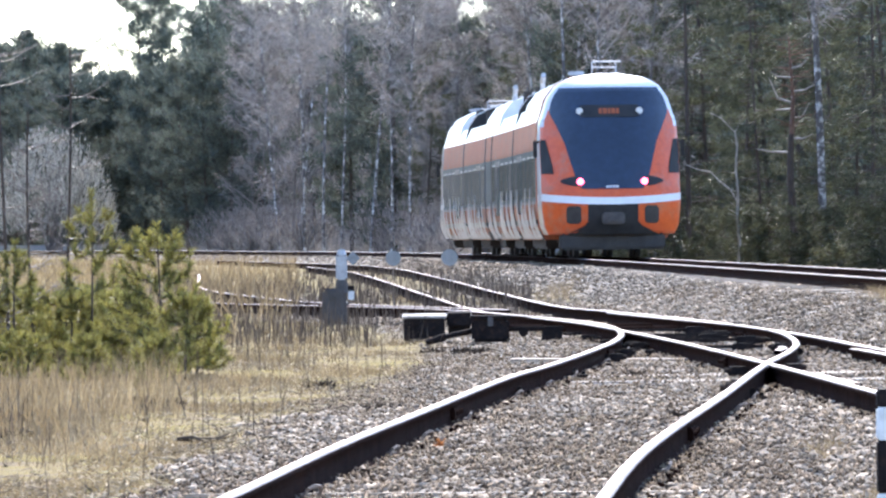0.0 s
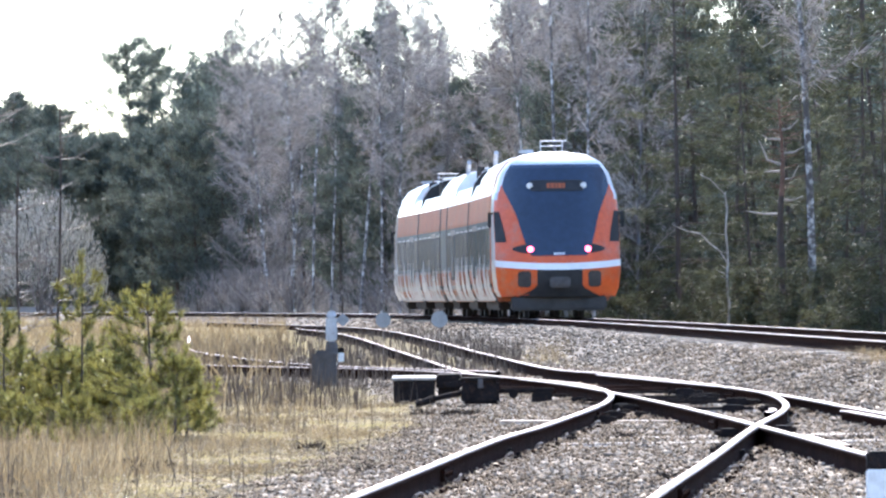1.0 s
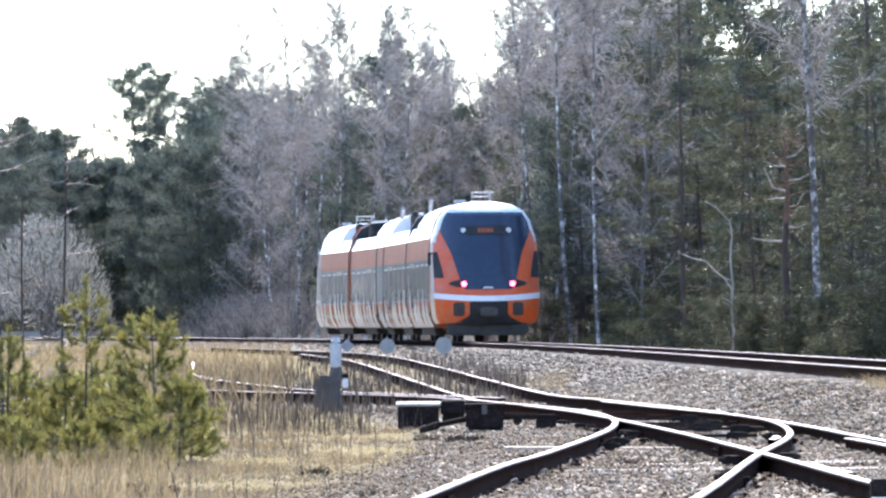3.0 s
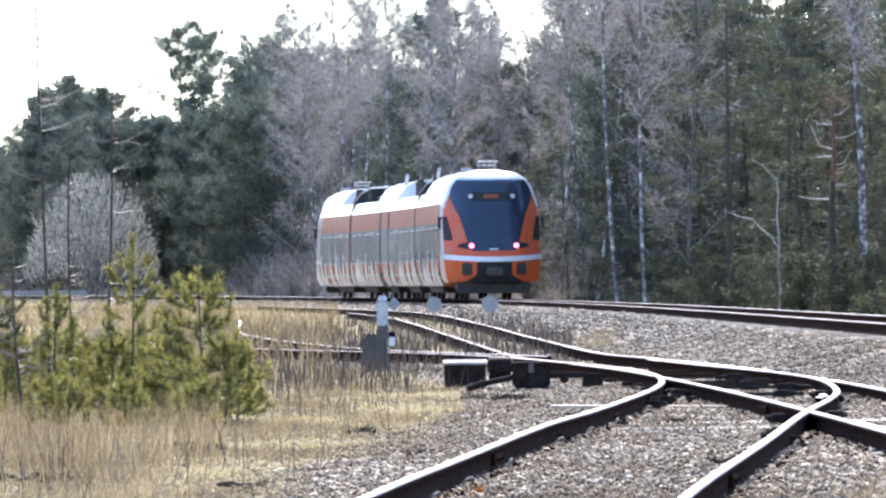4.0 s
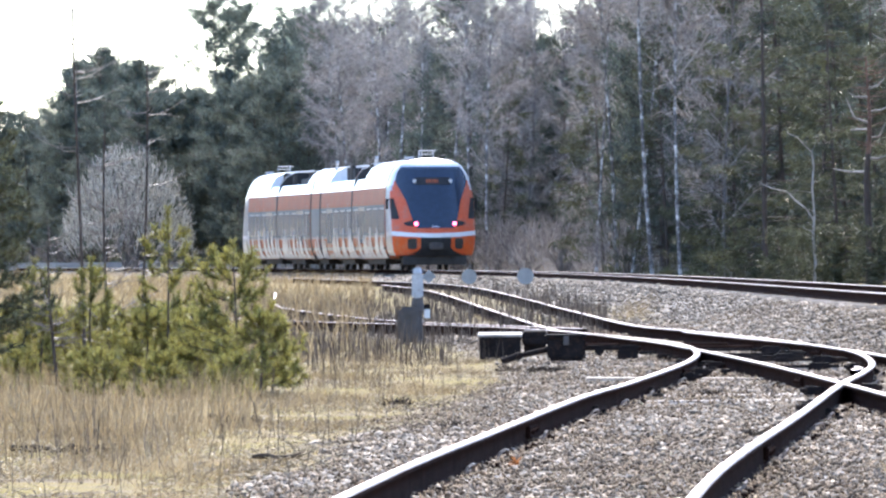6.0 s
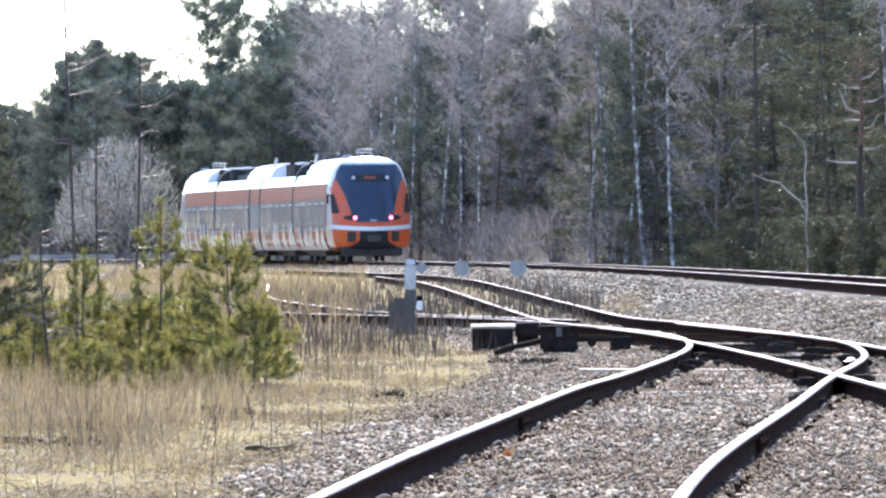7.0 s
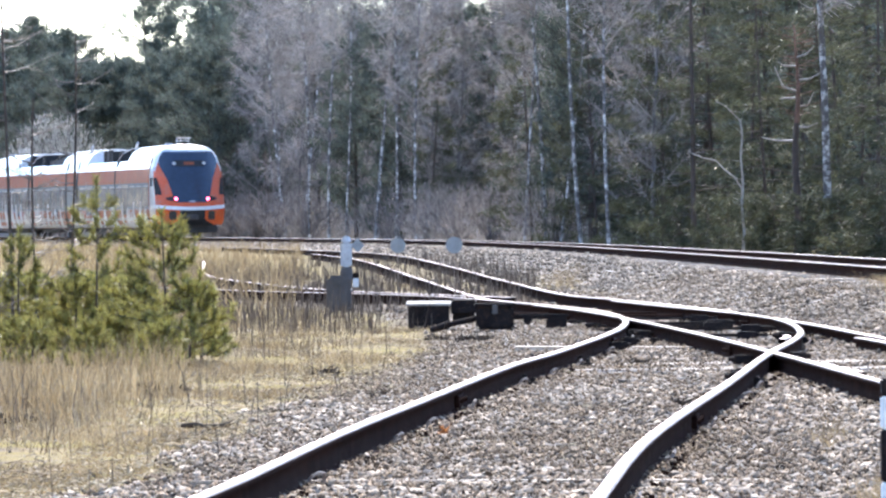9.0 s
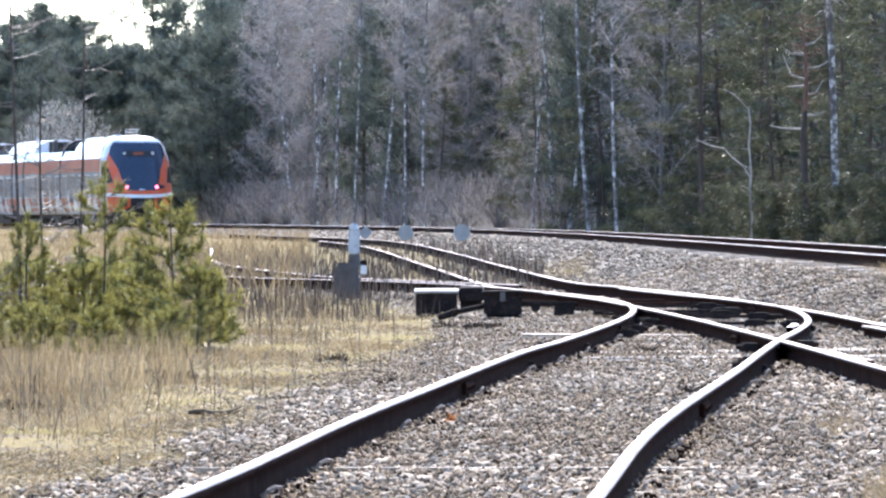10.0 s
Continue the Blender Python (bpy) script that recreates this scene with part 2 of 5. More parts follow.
RAILS = {
    "near_left": [(-1.75, 16), (-1.04, 26.6), (-0.55, 36.1), (-0.16, 42.6), (0.43, 52.2), (0.85, 57.5), (1.4, 65.5), (1.67, 70.5), (1.8, 75), (1.77, 79.5), (1.56, 83.5), (0.98, 89.2), (0.28, 95.5), (-0.9, 101.5), (-3.3, 109.4), (-5.6, 122), (-7.0, 145)],
    "near_right": [(-0.05, 16), (0.48, 26.2), (0.81, 32.8), (1.14, 38.0), (1.76, 46.5), (2.41, 55.8), (2.9, 62.0), (3.18, 66.4), (3.33, 71.2), (3.32, 75), (3.04, 80.3), (2.57, 85.6), (2.06, 92.0)],
    "through_left": [(3.2, 30), (2.75, 47.0), (2.55, 55.7), (2.25, 66.1), (1.88, 75.5), (1.5, 83), (0.72, 92.5), (0.33, 99.3), (-0.68, 133.3), (-2.1, 176), (-4.0, 215)],
    "through_right": [(4.7, 30), (4.2, 47), (3.69, 63.1), (3.43, 72.4), (2.81, 84.4), (2.1, 92.9), (1.5, 100.8), (0.85, 124.0), (-0.08, 157.1), (-1.66, 202.9), (-3.2, 226), (-8.6, 280)],
    "branch_right": [(0.85, 96.5), (-0.3, 101.5), (-1.72, 108.3), (-2.88, 118.3), (-4.14, 132.3), (-4.75, 143), (-5.5, 165.5), (-5.86, 176)],
}
LINES = {k: spline(v) for k, v in RAILS.items()}
ALL_RAIL = np.concatenate(list(LINES.values()))


def rail_dist(x, y):
    """Distance across the line to the nearest siding rail, negative to its left side."""
    x, y = np.asarray(x, float), np.asarray(y, float)
    lo, hi = np.full(x.shape, 99.0), np.full(x.shape, -99.0)
    for k, l in LINES.items():
        if k == "branch_right":
            continue
        order = np.argsort(l[:, 1])
        xx = np.interp(y, l[order, 1], l[order, 0], left=np.nan, right=np.nan)
        ok = ~np.isnan(xx)
        lo[ok], hi[ok] = np.minimum(lo, xx)[ok], np.maximum(hi, xx)[ok]
    return x - lo, x - hi


def soft_noise(x, y, s, seed=0):
    return np.array([noise.noise((a * s, b * s * 0.35, seed)) for a, b in zip(np.ravel(x), np.ravel(y))]).reshape(np.shape(x))


def smooth(a, b, x):
    t = np.clip((x - a) / (b - a), 0, 1)
    return t * t * (3 - 2 * t)


def ground_z(x, y):
    x, y = np.asarray(x, float), np.asarray(y, float)
    base = siding_top(y) - 0.175
    bed = main_top(y) - 0.2
    d = x - main_x(y)
    up = smooth(-3.6, -1.7, d)
    left, right = rail_dist(x, y)
    low = base - 0.10 * smooth(-0.6, -2.2, left)
    z = low * (1 - up) + bed * up
    z = np.where(d > 1.8, bed - 0.25 * smooth(1.8, 4.0, d), z)
    far = smooth(300, 420, y)
    return z * (1 - far) + (main_top(y) - 0.3) * far


def bed_mask(x, y):
    """1 on crushed stone, 0 on grass."""
    left, right = rail_dist(x, y)
    w = soft_noise(x, y, 1.1) * 0.5 + soft_noise(x, y, 4.0, 3) * 0.2
    m = smooth(-0.85, -0.45, left + w + np.interp(y, [33, 45, 63, 75, 90, 110], [0.2, 0.4, 1.2, 1.3, 0.8, 0.0])) * (1 - smooth(100, 125, y) * 0.75 * smooth(0.2, -0.6, x - main_x(y) + 2.6))
    m = np.maximum(m, smooth(-3.9, -3.0, x - main_x(y) + w)) * (1 - smooth(2.6, 4.5, x - main_x(y) + w))
    return np.clip(m, 0, 1)


# ---- ground ----
def ground():
    ys = np.concatenate([np.arange(8, 130, 0.5), np.arange(130, 260, 2.0), np.arange(260, 520, 8.0), [600, 900, 1600, 4000]])
    xs = np.concatenate([[-1500, -300, -100, -60, -40, -25], np.arange(-18, 14, 0.25), [16, 20, 30, 45, 70, 120, 300, 1500]])
    gx, gy = np.meshgrid(xs, ys)
    z = ground_z(gx, gy)
    near = (gy < 130) & (np.abs(gx) < 14)
    z = z + np.where(near, soft_noise(gx, gy, 0.9, 5) * 0.025, 0)
    v = np.stack([gx, gy, z], -1).reshape(-1, 3)
    n = len(xs)
    i = (np.arange(len(ys) - 1)[:, None] * n + np.arange(n - 1)[None]).ravel()
    f = np.stack([i, i + 1, i + 1 + n, i + n], 1)
    k = len(v)
    back = np.stack([xs, np.full(n, -3000.0), np.full(n, 0.03)], 1)
    v = np.concatenate([v, back])
    j = np.arange(n - 1)
    f = np.concatenate([f, np.stack([k + j, k + j + 1, j + 1, j], 1)])
    me = np_mesh("ground", v, f)
    at = me.attributes.new("bed", "FLOAT", "POINT")
    at.data.foreach_set("value", np.concatenate([bed_mask(gx, gy).ravel(), np.zeros(n)]).astype(np.float32))
    me.polygons.foreach_set("use_smooth", np.ones(len(f), bool))
    m = bpy.data.materials.new("ballast_and_grass")
    m.use_nodes = True
    nt = m.node_tree
    b = nt.nodes["Principled BSDF"]
    a = nt.nodes.new("ShaderNodeAttribute")
    a.attribute_name = "bed"
    soil = ramp(nt, noise_tex(nt, 1.3, 5, 0.65), [(0.3, (0.11, 0.078, 0.046)), (0.42, (0.21, 0.152, 0.082)), (0.53, (0.225, 0.168, 0.045)), (0.62, (0.17, 0.128, 0.068)), (0.8, (0.26, 0.197, 0.11))])
    soil = mix(nt, 0.5, soil, ramp(nt, noise_tex(nt, 30, 4), [(0.3, (0.25, 0.25, 0.25)), (0.7, (0.9, 0.9, 0.9))]), "OVERLAY")
    soil = mix(nt, ramp(nt, noise_tex(nt, 0.75, 5, 0.6), [(0.5, (0, 0, 0)), (0.6, (0.8, 0.8, 0.8))]), soil, (0.215, 0.165, 0.03))
    grit = ramp(nt, noise_tex(nt, 45, 4, 0.7), [(0.3, (0.06, 0.052, 0.044)), (0.5, (0.20, 0.175, 0.15)), (0.7, (0.37, 0.335, 0.295))])
    grit = mix(nt, ramp(nt, noise_tex(nt, 1.1, 4), [(0.42, (0, 0, 0)), (0.62, (0.75, 0.75, 0.75))]), grit, (0.20, 0.148, 0.095))
    nt.links.new(mix(nt, a.outputs["Fac"], soil, grit), b.inputs["Base Color"])
    b.inputs["Roughness"].default_value = 0.9
    bp = nt.nodes.new("ShaderNodeBump")
    bp.inputs["Strength"].default_value, bp.inputs["Distance"].default_value = 0.8, 0.04
    b.inputs["Specular IOR Level"].default_value = 0.15
    nt.links.new(noise_tex(nt, 22, 5, 0.7), bp.inputs["Height"])
    nt.links.new(bp.outputs[0], b.inputs["Normal"])
    ob = mesh_ob("ground", me, m)
    return tagged(ob, "ground of grey crushed stone and dry yellow grass", "ground", kind="structure")


# ---- rails and sleepers ----
PROFILE = [(-0.075, -0.18), (-0.075, -0.165), (-0.012, -0.14), (-0.010, -0.045), (-0.033, -0.036), (-0.033, -0.010), (-0.022, 0.0),
           (0.022, 0.0), (0.033, -0.010), (0.033, -0.036), (0.010, -0.045), (0.012, -0.14), (0.075, -0.165), (0.075, -0.18)]


def rail_mesh(name, xy, top, drop=0.0):
    t = np.gradient(xy, axis=0)
    t /= np.linalg.norm(t, axis=1)[:, None]
    side = np.stack([t[:, 1], -t[:, 0]], 1)
    z = top(xy[:, 1]) - drop
    pr = np.array(PROFILE)
    n, k = len(xy), len(pr)
    v = np.zeros((n, k, 3))
    v[:, :, :2] = xy[:, None] + side[:, None] * pr[None, :, :1]
    v[:, :, 2] = z[:, None] + pr[None, :, 1]
    i, j = np.meshgrid(np.arange(n - 1), np.arange(k), indexing="ij")
    a, b = i * k + j, i * k + (j + 1) % k
    f = np.stack([a, b, b + k, a + k], -1).reshape(-1, 4)
    me = np_mesh(name, v, f[:, ::-1])
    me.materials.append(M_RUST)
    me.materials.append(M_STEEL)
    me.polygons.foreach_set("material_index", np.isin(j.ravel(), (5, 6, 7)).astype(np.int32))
    return me


def sleeper_mesh(length, seed):
    rng = random.Random(seed)
    bm = bmesh.new()
    box(bm, -length / 2, length / 2, -0.12, 0.12, -0.16, 0.0, 0.012)
    for v in bm.verts:
        v.co += Vector((rng.uniform(-0.02, 0.02), rng.uniform(-0.012, 0.012), rng.uniform(-0.012, 0.006)))
    me = bpy.data.meshes.new("sleeper")
    bm.to_mesh(me)
    bm.free()
    return me


def plate_mesh():
    bm = bmesh.new()
    box(bm, -0.14, 0.14, -0.07, 0.07, -0.012, 0.012, 0.004)
    for s in (-1, 1):
        rod(bm, (s * 0.105, 0.03, 0), (s * 0.105, 0.03, 0.04), 0.016, 0.014, 6)
        rod(bm, (s * 0.125, -0.03, 0), (s * 0.125, -0.03, 0.035), 0.016, 0.014, 6)
    me = bpy.data.meshes.new("base_plate")
    bm.to_mesh(me)
    bm.free()
    return me


def joint_mesh():
    bm = bmesh.new()
    for s in (-1, 1):
        box(bm, s * 0.024 - 0.014, s * 0.024 + 0.014, -0.4, 0.4, -0.125, -0.05, 0.006)
        for y in (-0.3, -0.1, 0.1, 0.3):
            rod(bm, (s * 0.03, y, -0.085), (s * 0.055, y, -0.085), 0.015, n=6)
    me = bpy.data.meshes.new("fishplate")
    bm.to_mesh(me)
    bm.free()
    return me


RAISED = [33.6, 57.5, 60.0, 66.8, 71.8, 76.1]


def tracks():
    sid = tagged(new("siding_track"), "rusty siding rails with shiny heads meeting in a turnout", "railway track", kind="structure")
    for q, (k, l) in enumerate(LINES.items()):
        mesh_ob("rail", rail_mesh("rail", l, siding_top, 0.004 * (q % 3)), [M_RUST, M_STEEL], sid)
    plate = plate_mesh()
    slp = [sleeper_mesh(2.75, s) for s in range(4)]
    long = [sleeper_mesh(3.9, s) for s in range(4, 7)]
    rng = random.Random(4)

    def at(line, y):
        o = np.argsort(line[:, 1])
        return float(np.interp(y, line[o, 1], line[o, 0]))

    def put(me, x, y, z, rz, mat, name):
        ob = mesh_ob(name, me, mat, sid)
        ob.matrix_basis = pose(x, y, z, rng.uniform(-0.6, 0.6), rng.uniform(-0.6, 0.6), rz + rng.uniform(-1.2, 1.2))

    y = 24.0
    while y < 100:
        up = min(abs(y - q) for q in RAISED) < 0.31
        if up:
            y = min(RAISED, key=lambda q: abs(y - q))
        pairs = [("near_left", "near_right")] if y < 57 else []
        if y >= 47:
            pairs.append(("through_left", "through_right"))
        if 57 <= y < 84:
            pairs = [("near_left", "through_right")]
        for a, b in pairs:
            xa, xb = at(LINES[a], y), at(LINES[b], y)
            slope = (at(LINES[a], y + 1) - at(LINES[a], y - 1)) / 2
            put(rng.choice(long if xb - xa > 1.75 else slp), (xa + xb) / 2, y, siding_top(y) - (0.145 if up else 0.19), -math.degrees(math.atan(slope)), M_SLEEPER, "sleeper")
        for k, l in LINES.items():
            if l[:, 1].min() < y < l[:, 1].max() and y < 84 and rng.random() < 0.3:
                put(plate, at(l, y), y, float(siding_top(y)) - 0.172, 0, M_RUST, "base_plate")
        y += 0.62
    jm = joint_mesh()
    for k, y in (("near_left", 46.0), ("near_left", 66.8), ("near_right", 41), ("through_left", 62), ("through_right", 78), ("through_right", 112), ("through_left", 120), ("near_right", 69)):
        l = LINES[k]
        slope = (at(l, y + 0.5) - at(l, y - 0.5))
        put(jm, at(l, y), y, float(siding_top(y)), -math.degrees(math.atan(slope)), M_RUST, "fishplate")

    for k, off, y0, y1 in (("through_right", -0.075, 57, 64.5), ("near_right", -0.1, 63.5, 66), ("through_left", 0.1, 50, 54)):
        ys = np.arange(y0, y1, 0.5)
        xy = np.stack([[at(LINES[k], q) + off + 0.03 * (1 if off > 0 else -1) * (abs(q - (y0 + y1) / 2) > (y1 - y0) / 2 - 0.8) for q in ys], ys], 1)
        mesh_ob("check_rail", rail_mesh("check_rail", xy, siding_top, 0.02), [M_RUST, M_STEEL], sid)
    for q in (84.3, 86.8):
        bm = rod(bmesh.new(), (at(LINES["near_left"], q) - 0.9, q, float(siding_top(q)) - 0.1), (at(LINES["through_right"], q) - 0.05, q, float(siding_top(q)) - 0.1), 0.022, n=8)
        part("tie_rod", bm, M_RUST, sid)

    # bent spring clips, rail braces and the rods of the turnout
    clip = bmesh.new()
    arc = [(0.0, -0.05, 0.0), (0.02, -0.045, 0.035), (0.045, -0.01, 0.05), (0.06, 0.03, 0.045), (0.055, 0.055, 0.015), (0.02, 0.06, 0.005)]
    for a, b in zip(arc, arc[1:]):
        rod(clip, a, b, 0.009, n=5)
    clip_me = bpy.data.meshes.new("rail_clip")
    clip.to_mesh(clip_me)
    clip.free()
    brace = box(bmesh.new(), 0.0, 0.12, -0.09, 0.09, 0.0, 0.03, 0.006)
    box(brace, 0.0, 0.04, -0.05, 0.05, 0.03, 0.085, 0.006)
    rod(brace, (0.085, 0.04, 0.03), (0.085, 0.04, 0.055), 0.018, n=6)
    brace_me = bpy.data.meshes.new("rail_brace")
    brace.to_mesh(brace_me)
    brace.free()
    for k, l in LINES.items():
        if k == "branch_right":
            continue
        y = max(26.0, l[:, 1].min() + 1) + rng.random()
        while y < min(100, l[:, 1].max() - 1):
            put(clip_me, at(l, y) + 0.05, y, float(siding_top(y)) - 0.15, rng.uniform(-25, 25), M_CLIP, "rail_clip")
            if 50 < y < 84 and rng.random() < 0.6:
                put(brace_me, at(l, y + 0.6) + 0.03, y + 0.6, float(siding_top(y)) - 0.165, 0, M_IRON, "rail_brace")
            y += rng.uniform(2.4, 7.0)
    for q, xa, xb, up in ((71.4, 2.35, 3.1, -0.10), (74.2, 2.1, 3.25, -0.075), (75.0, 1.95, 2.9, -0.06), (78.3, 1.95, 3.05, -0.08), (80.6, 1.8, 2.95, -0.06)):
        z = float(siding_top(q)) + up
        bm = box(bmesh.new(), xa, xb, q - 0.04, q + 0.04, z - 0.03, z, 0.006)
        box(bm, xb - 0.3, xb - 0.1, q - 0.09, q + 0.09, z - 0.07, z + 0.02, 0.01)
        part("stretcher_bar", bm, M_IRON, sid, "dark iron stretcher bar")

    block = bmesh.new()
    box(block, -0.07, 0.07, -0.11, 0.11, 0.0, 0.075, 0.012)
    rod(block, (-0.1, 0.04, 0.045), (0.1, 0.04, 0.045), 0.02, n=6)
    rod(block, (-0.1, -0.05, 0.045), (0.1, -0.05, 0.045), 0.02, n=6)
    block_me = bpy.data.meshes.new("spacer_block")
    block.to_mesh(block_me)
    block.free()
    for k, y, off in (("through_left", 53.5, 0.11), ("through_left", 55.4, 0.1), ("near_right", 54.2, -0.12), ("near_right", 52.8, -0.12), ("through_left", 59.2, -0.1), ("near_right", 60.2, 0.1), ("through_left", 63.5, 0.1),
                      ("near_left", 66.0, 0.1), ("near_left", 68.4, 0.11), ("near_left", 72.6, 0.1), ("through_right", 74.5, -0.11), ("through_right", 79.4, -0.1), ("through_left", 72.2, -0.1), ("through_left", 78.0, 0.1), ("near_right", 70.6, -0.1)):
        put(block_me, at(LINES[k], y) + off, y, float(siding_top(y)) - 0.15, rng.uniform(-6, 6), M_IRON, "spacer_block")
    slide = box(bmesh.new(), -0.2, 0.2, -0.08, 0.08, 0.0, 0.022, 0.005)
    box(slide, 0.1, 0.2, -0.05, 0.05, 0.022, 0.06, 0.008)
    slide_me = bpy.data.meshes.new("slide_plate")
    slide.to_mesh(slide_me)
    slide.free()
    for k in ("near_left", "through_left", "through_right"):
        for y in np.arange(70.0, 90.0, 1.24):
            put(slide_me, at(LINES[k], y), y, float(siding_top(y)) - 0.172, rng.choice((0, 180)), M_IRON, "slide_plate")

    mainl = tagged(new("main_track"), "main line rails curving away before the forest", "railway track", kind="structure")
    ys = np.concatenate([np.arange(50, 520, 1.5)])
    for s in (-0.76, 0.76):
        xy = np.stack([main_x(ys) + s, ys], 1)
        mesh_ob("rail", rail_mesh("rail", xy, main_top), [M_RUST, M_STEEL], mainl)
    y = 62.0
    while y < 250:
        ob = mesh_ob("sleeper", slp[int(y * 7) % 4], M_SLEEPER, mainl)
        ob.matrix_basis = pose(float(main_x(y)), y, float(main_top(y)) - 0.165, 0, 0, 1.2)
        y += 0.65


# ---- loose stones ----
CUBE = np.array([(-1, -1, -1), (1, -1, -1), (1, 1, -1), (-1, 1, -1), (-1, -1, 1), (1, -1, 1), (1, 1, 1), (-1, 1, 1)], float)
QUADS = np.array([(0, 3, 2, 1), (4, 5, 6, 7), (0, 1, 5, 4), (1, 2, 6, 5), (2, 3, 7, 6), (3, 0, 4, 7)])


def stones(name, x, y, size, label, mat, sink=0.25, seed=1):
    rng = np.random.default_rng(seed)
    n = len(x)
    c = CUBE[None] * rng.uniform(0.45, 1.05, (n, 8, 1)) * rng.uniform(0.75, 1.25, (n, 8, 3))
    c *= (size * 0.5)[:, None, None] * rng.uniform(0.6, 1.25, (n, 1, 3))
    ax, ay, az = rng.uniform(-0.7, 0.7, n), rng.uniform(-0.7, 0.7, n), rng.uniform(0, 6.28, n)

    def turn(p, a, i, j):
        co, si = np.cos(a)[:, None], np.sin(a)[:, None]
        q = p.copy()
        q[:, :, i], q[:, :, j] = p[:, :, i] * co - p[:, :, j] * si, p[:, :, i] * si + p[:, :, j] * co
        return q
    c = turn(turn(turn(c, ax, 1, 2), ay, 0, 2), az, 0, 1)
    c[:, :, 2] *= 0.6
    c += np.stack([x, y, ground_z(x, y) + size * (0.5 - sink)], 1)[:, None]
    f = (QUADS[None] + 8 * np.arange(n)[:, None, None]).reshape(-1, 4)
    me = np_mesh(name, c.reshape(-1, 3), f)
    return tagged(mesh_ob(name, me, mat), label, "gravel", kind="stuff")


def ballast():
    rng = np.random.default_rng(11)
    n = 240000
    y = 24 + (150 - 24) * rng.random(n) ** 1.25
    x = rng.uniform(-1, 1, n) * (0.070 * y + 0.7)
    keep = rng.random(n) < np.clip(bed_mask(x, y) * 1.05, 0, 1)
    keep &= (rng.random(n) < np.clip(60 / y, 0.2, 1)) & (bed_mask(x, y) > 0.15)
    for sy in RAISED:
        keep &= (np.abs(y - sy) > 0.14) | (soft_noise(x * 1.6, y * 0, 1.0, sy) < -0.1)
    keep &= rng.random(n) < np.clip(0.85 - 4.5 * soft_noise(x, y, 0.55, 31), 0.04, 1)
    x, y = x[keep], y[keep]
    size = (0.017 + 0.045 * rng.random(len(x)) ** 2.0) * (1 + 0.25 * (y > 80))
    stones("ballast_stones", x, y, size, "loose grey crushed stone between the rails", M_STONE)
    n = 17000
    y = 60 + 200 * rng.random(n) ** 1.4
    x = main_x(y) + rng.uniform(-4.2, 3.2, n)
    stones("embankment_stones", x, y, rng.uniform(0.03, 0.075, n), "earthy crushed stone on the main line bank", M_BANK, seed=5)


def far_ballast():
    rng = np.random.default_rng(91)
    n = 9000
    y = rng.uniform(150, 400, n)
    x = main_x(y) + rng.uniform(-4.6, 2.6, n)
    stones("far_line_stones", x, y, rng.uniform(0.06, 0.12, n), "pale crushed stone along the far curve", M_STONE, seed=9)


def slivers(name, x, y, length, wide, tilt, mat, label, category, seed):
    """Small flat chips and straws that lie about."""
    rng = np.random.default_rng(seed)
    n = len(x)
    a = rng.uniform(0, 6.28, n)
    c = np.stack([x, y, ground_z(x, y) + rng.uniform(0.004, 0.03, n)], 1)
    d = np.stack([np.cos(a), np.sin(a), rng.normal(0, tilt, n)], 1) * (length * 0.5)[:, None]
    s = np.stack([-np.sin(a), np.cos(a), rng.normal(0, tilt, n)], 1) * (wide * 0.5)[:, None]
    up = np.zeros((n, 3))
    up[:, 2] = wide * 0.7
    v = np.stack([c - d, c + d * 0.8 + s, c + d * 0.7 - s, c + up], 1).reshape(-1, 3)
    i = 4 * np.arange(n)[:, None, None]
    f = (np.array([(0, 2, 1), (0, 1, 3), (1, 2, 3), (2, 0, 3)])[None] + i).reshape(-1, 3)
    return tagged(mesh_ob(name, np_mesh(name, v, f), mat), label, category, kind="stuff")


def litter():
    rng = np.random.default_rng(55)
    n = 110000
    y = 24 + 90 * rng.random(n) ** 1.3
    x = rng.uniform(-1, 1, n) * (0.068 * y + 0.5)
    on = bed_mask(x, y)
    k = on > 0.3
    slivers("stone_grit", x[k], y[k], rng.uniform(0.015, 0.045, k.sum()), rng.uniform(0.012, 0.03, k.sum()), 0.5, M_GRIT, "brown grit and small chips among the ballast", "gravel", 61)
    k = ((on < 0.6) & (rng.random(n) < 0.35 + 1.2 * soft_noise(x, y, 0.7, 23))) | (rng.random(n) < 0.05 + 0.9 * np.clip(soft_noise(x, y, 0.55, 31) - 0.08, 0, 0.4))
    slivers("straw_litter", x[k], y[k], rng.uniform(0.03, 0.13, k.sum()), rng.uniform(0.004, 0.014, k.sum()), 0.35, M_STRAW, "pale straw and dead leaves lying about", "litter", 62)


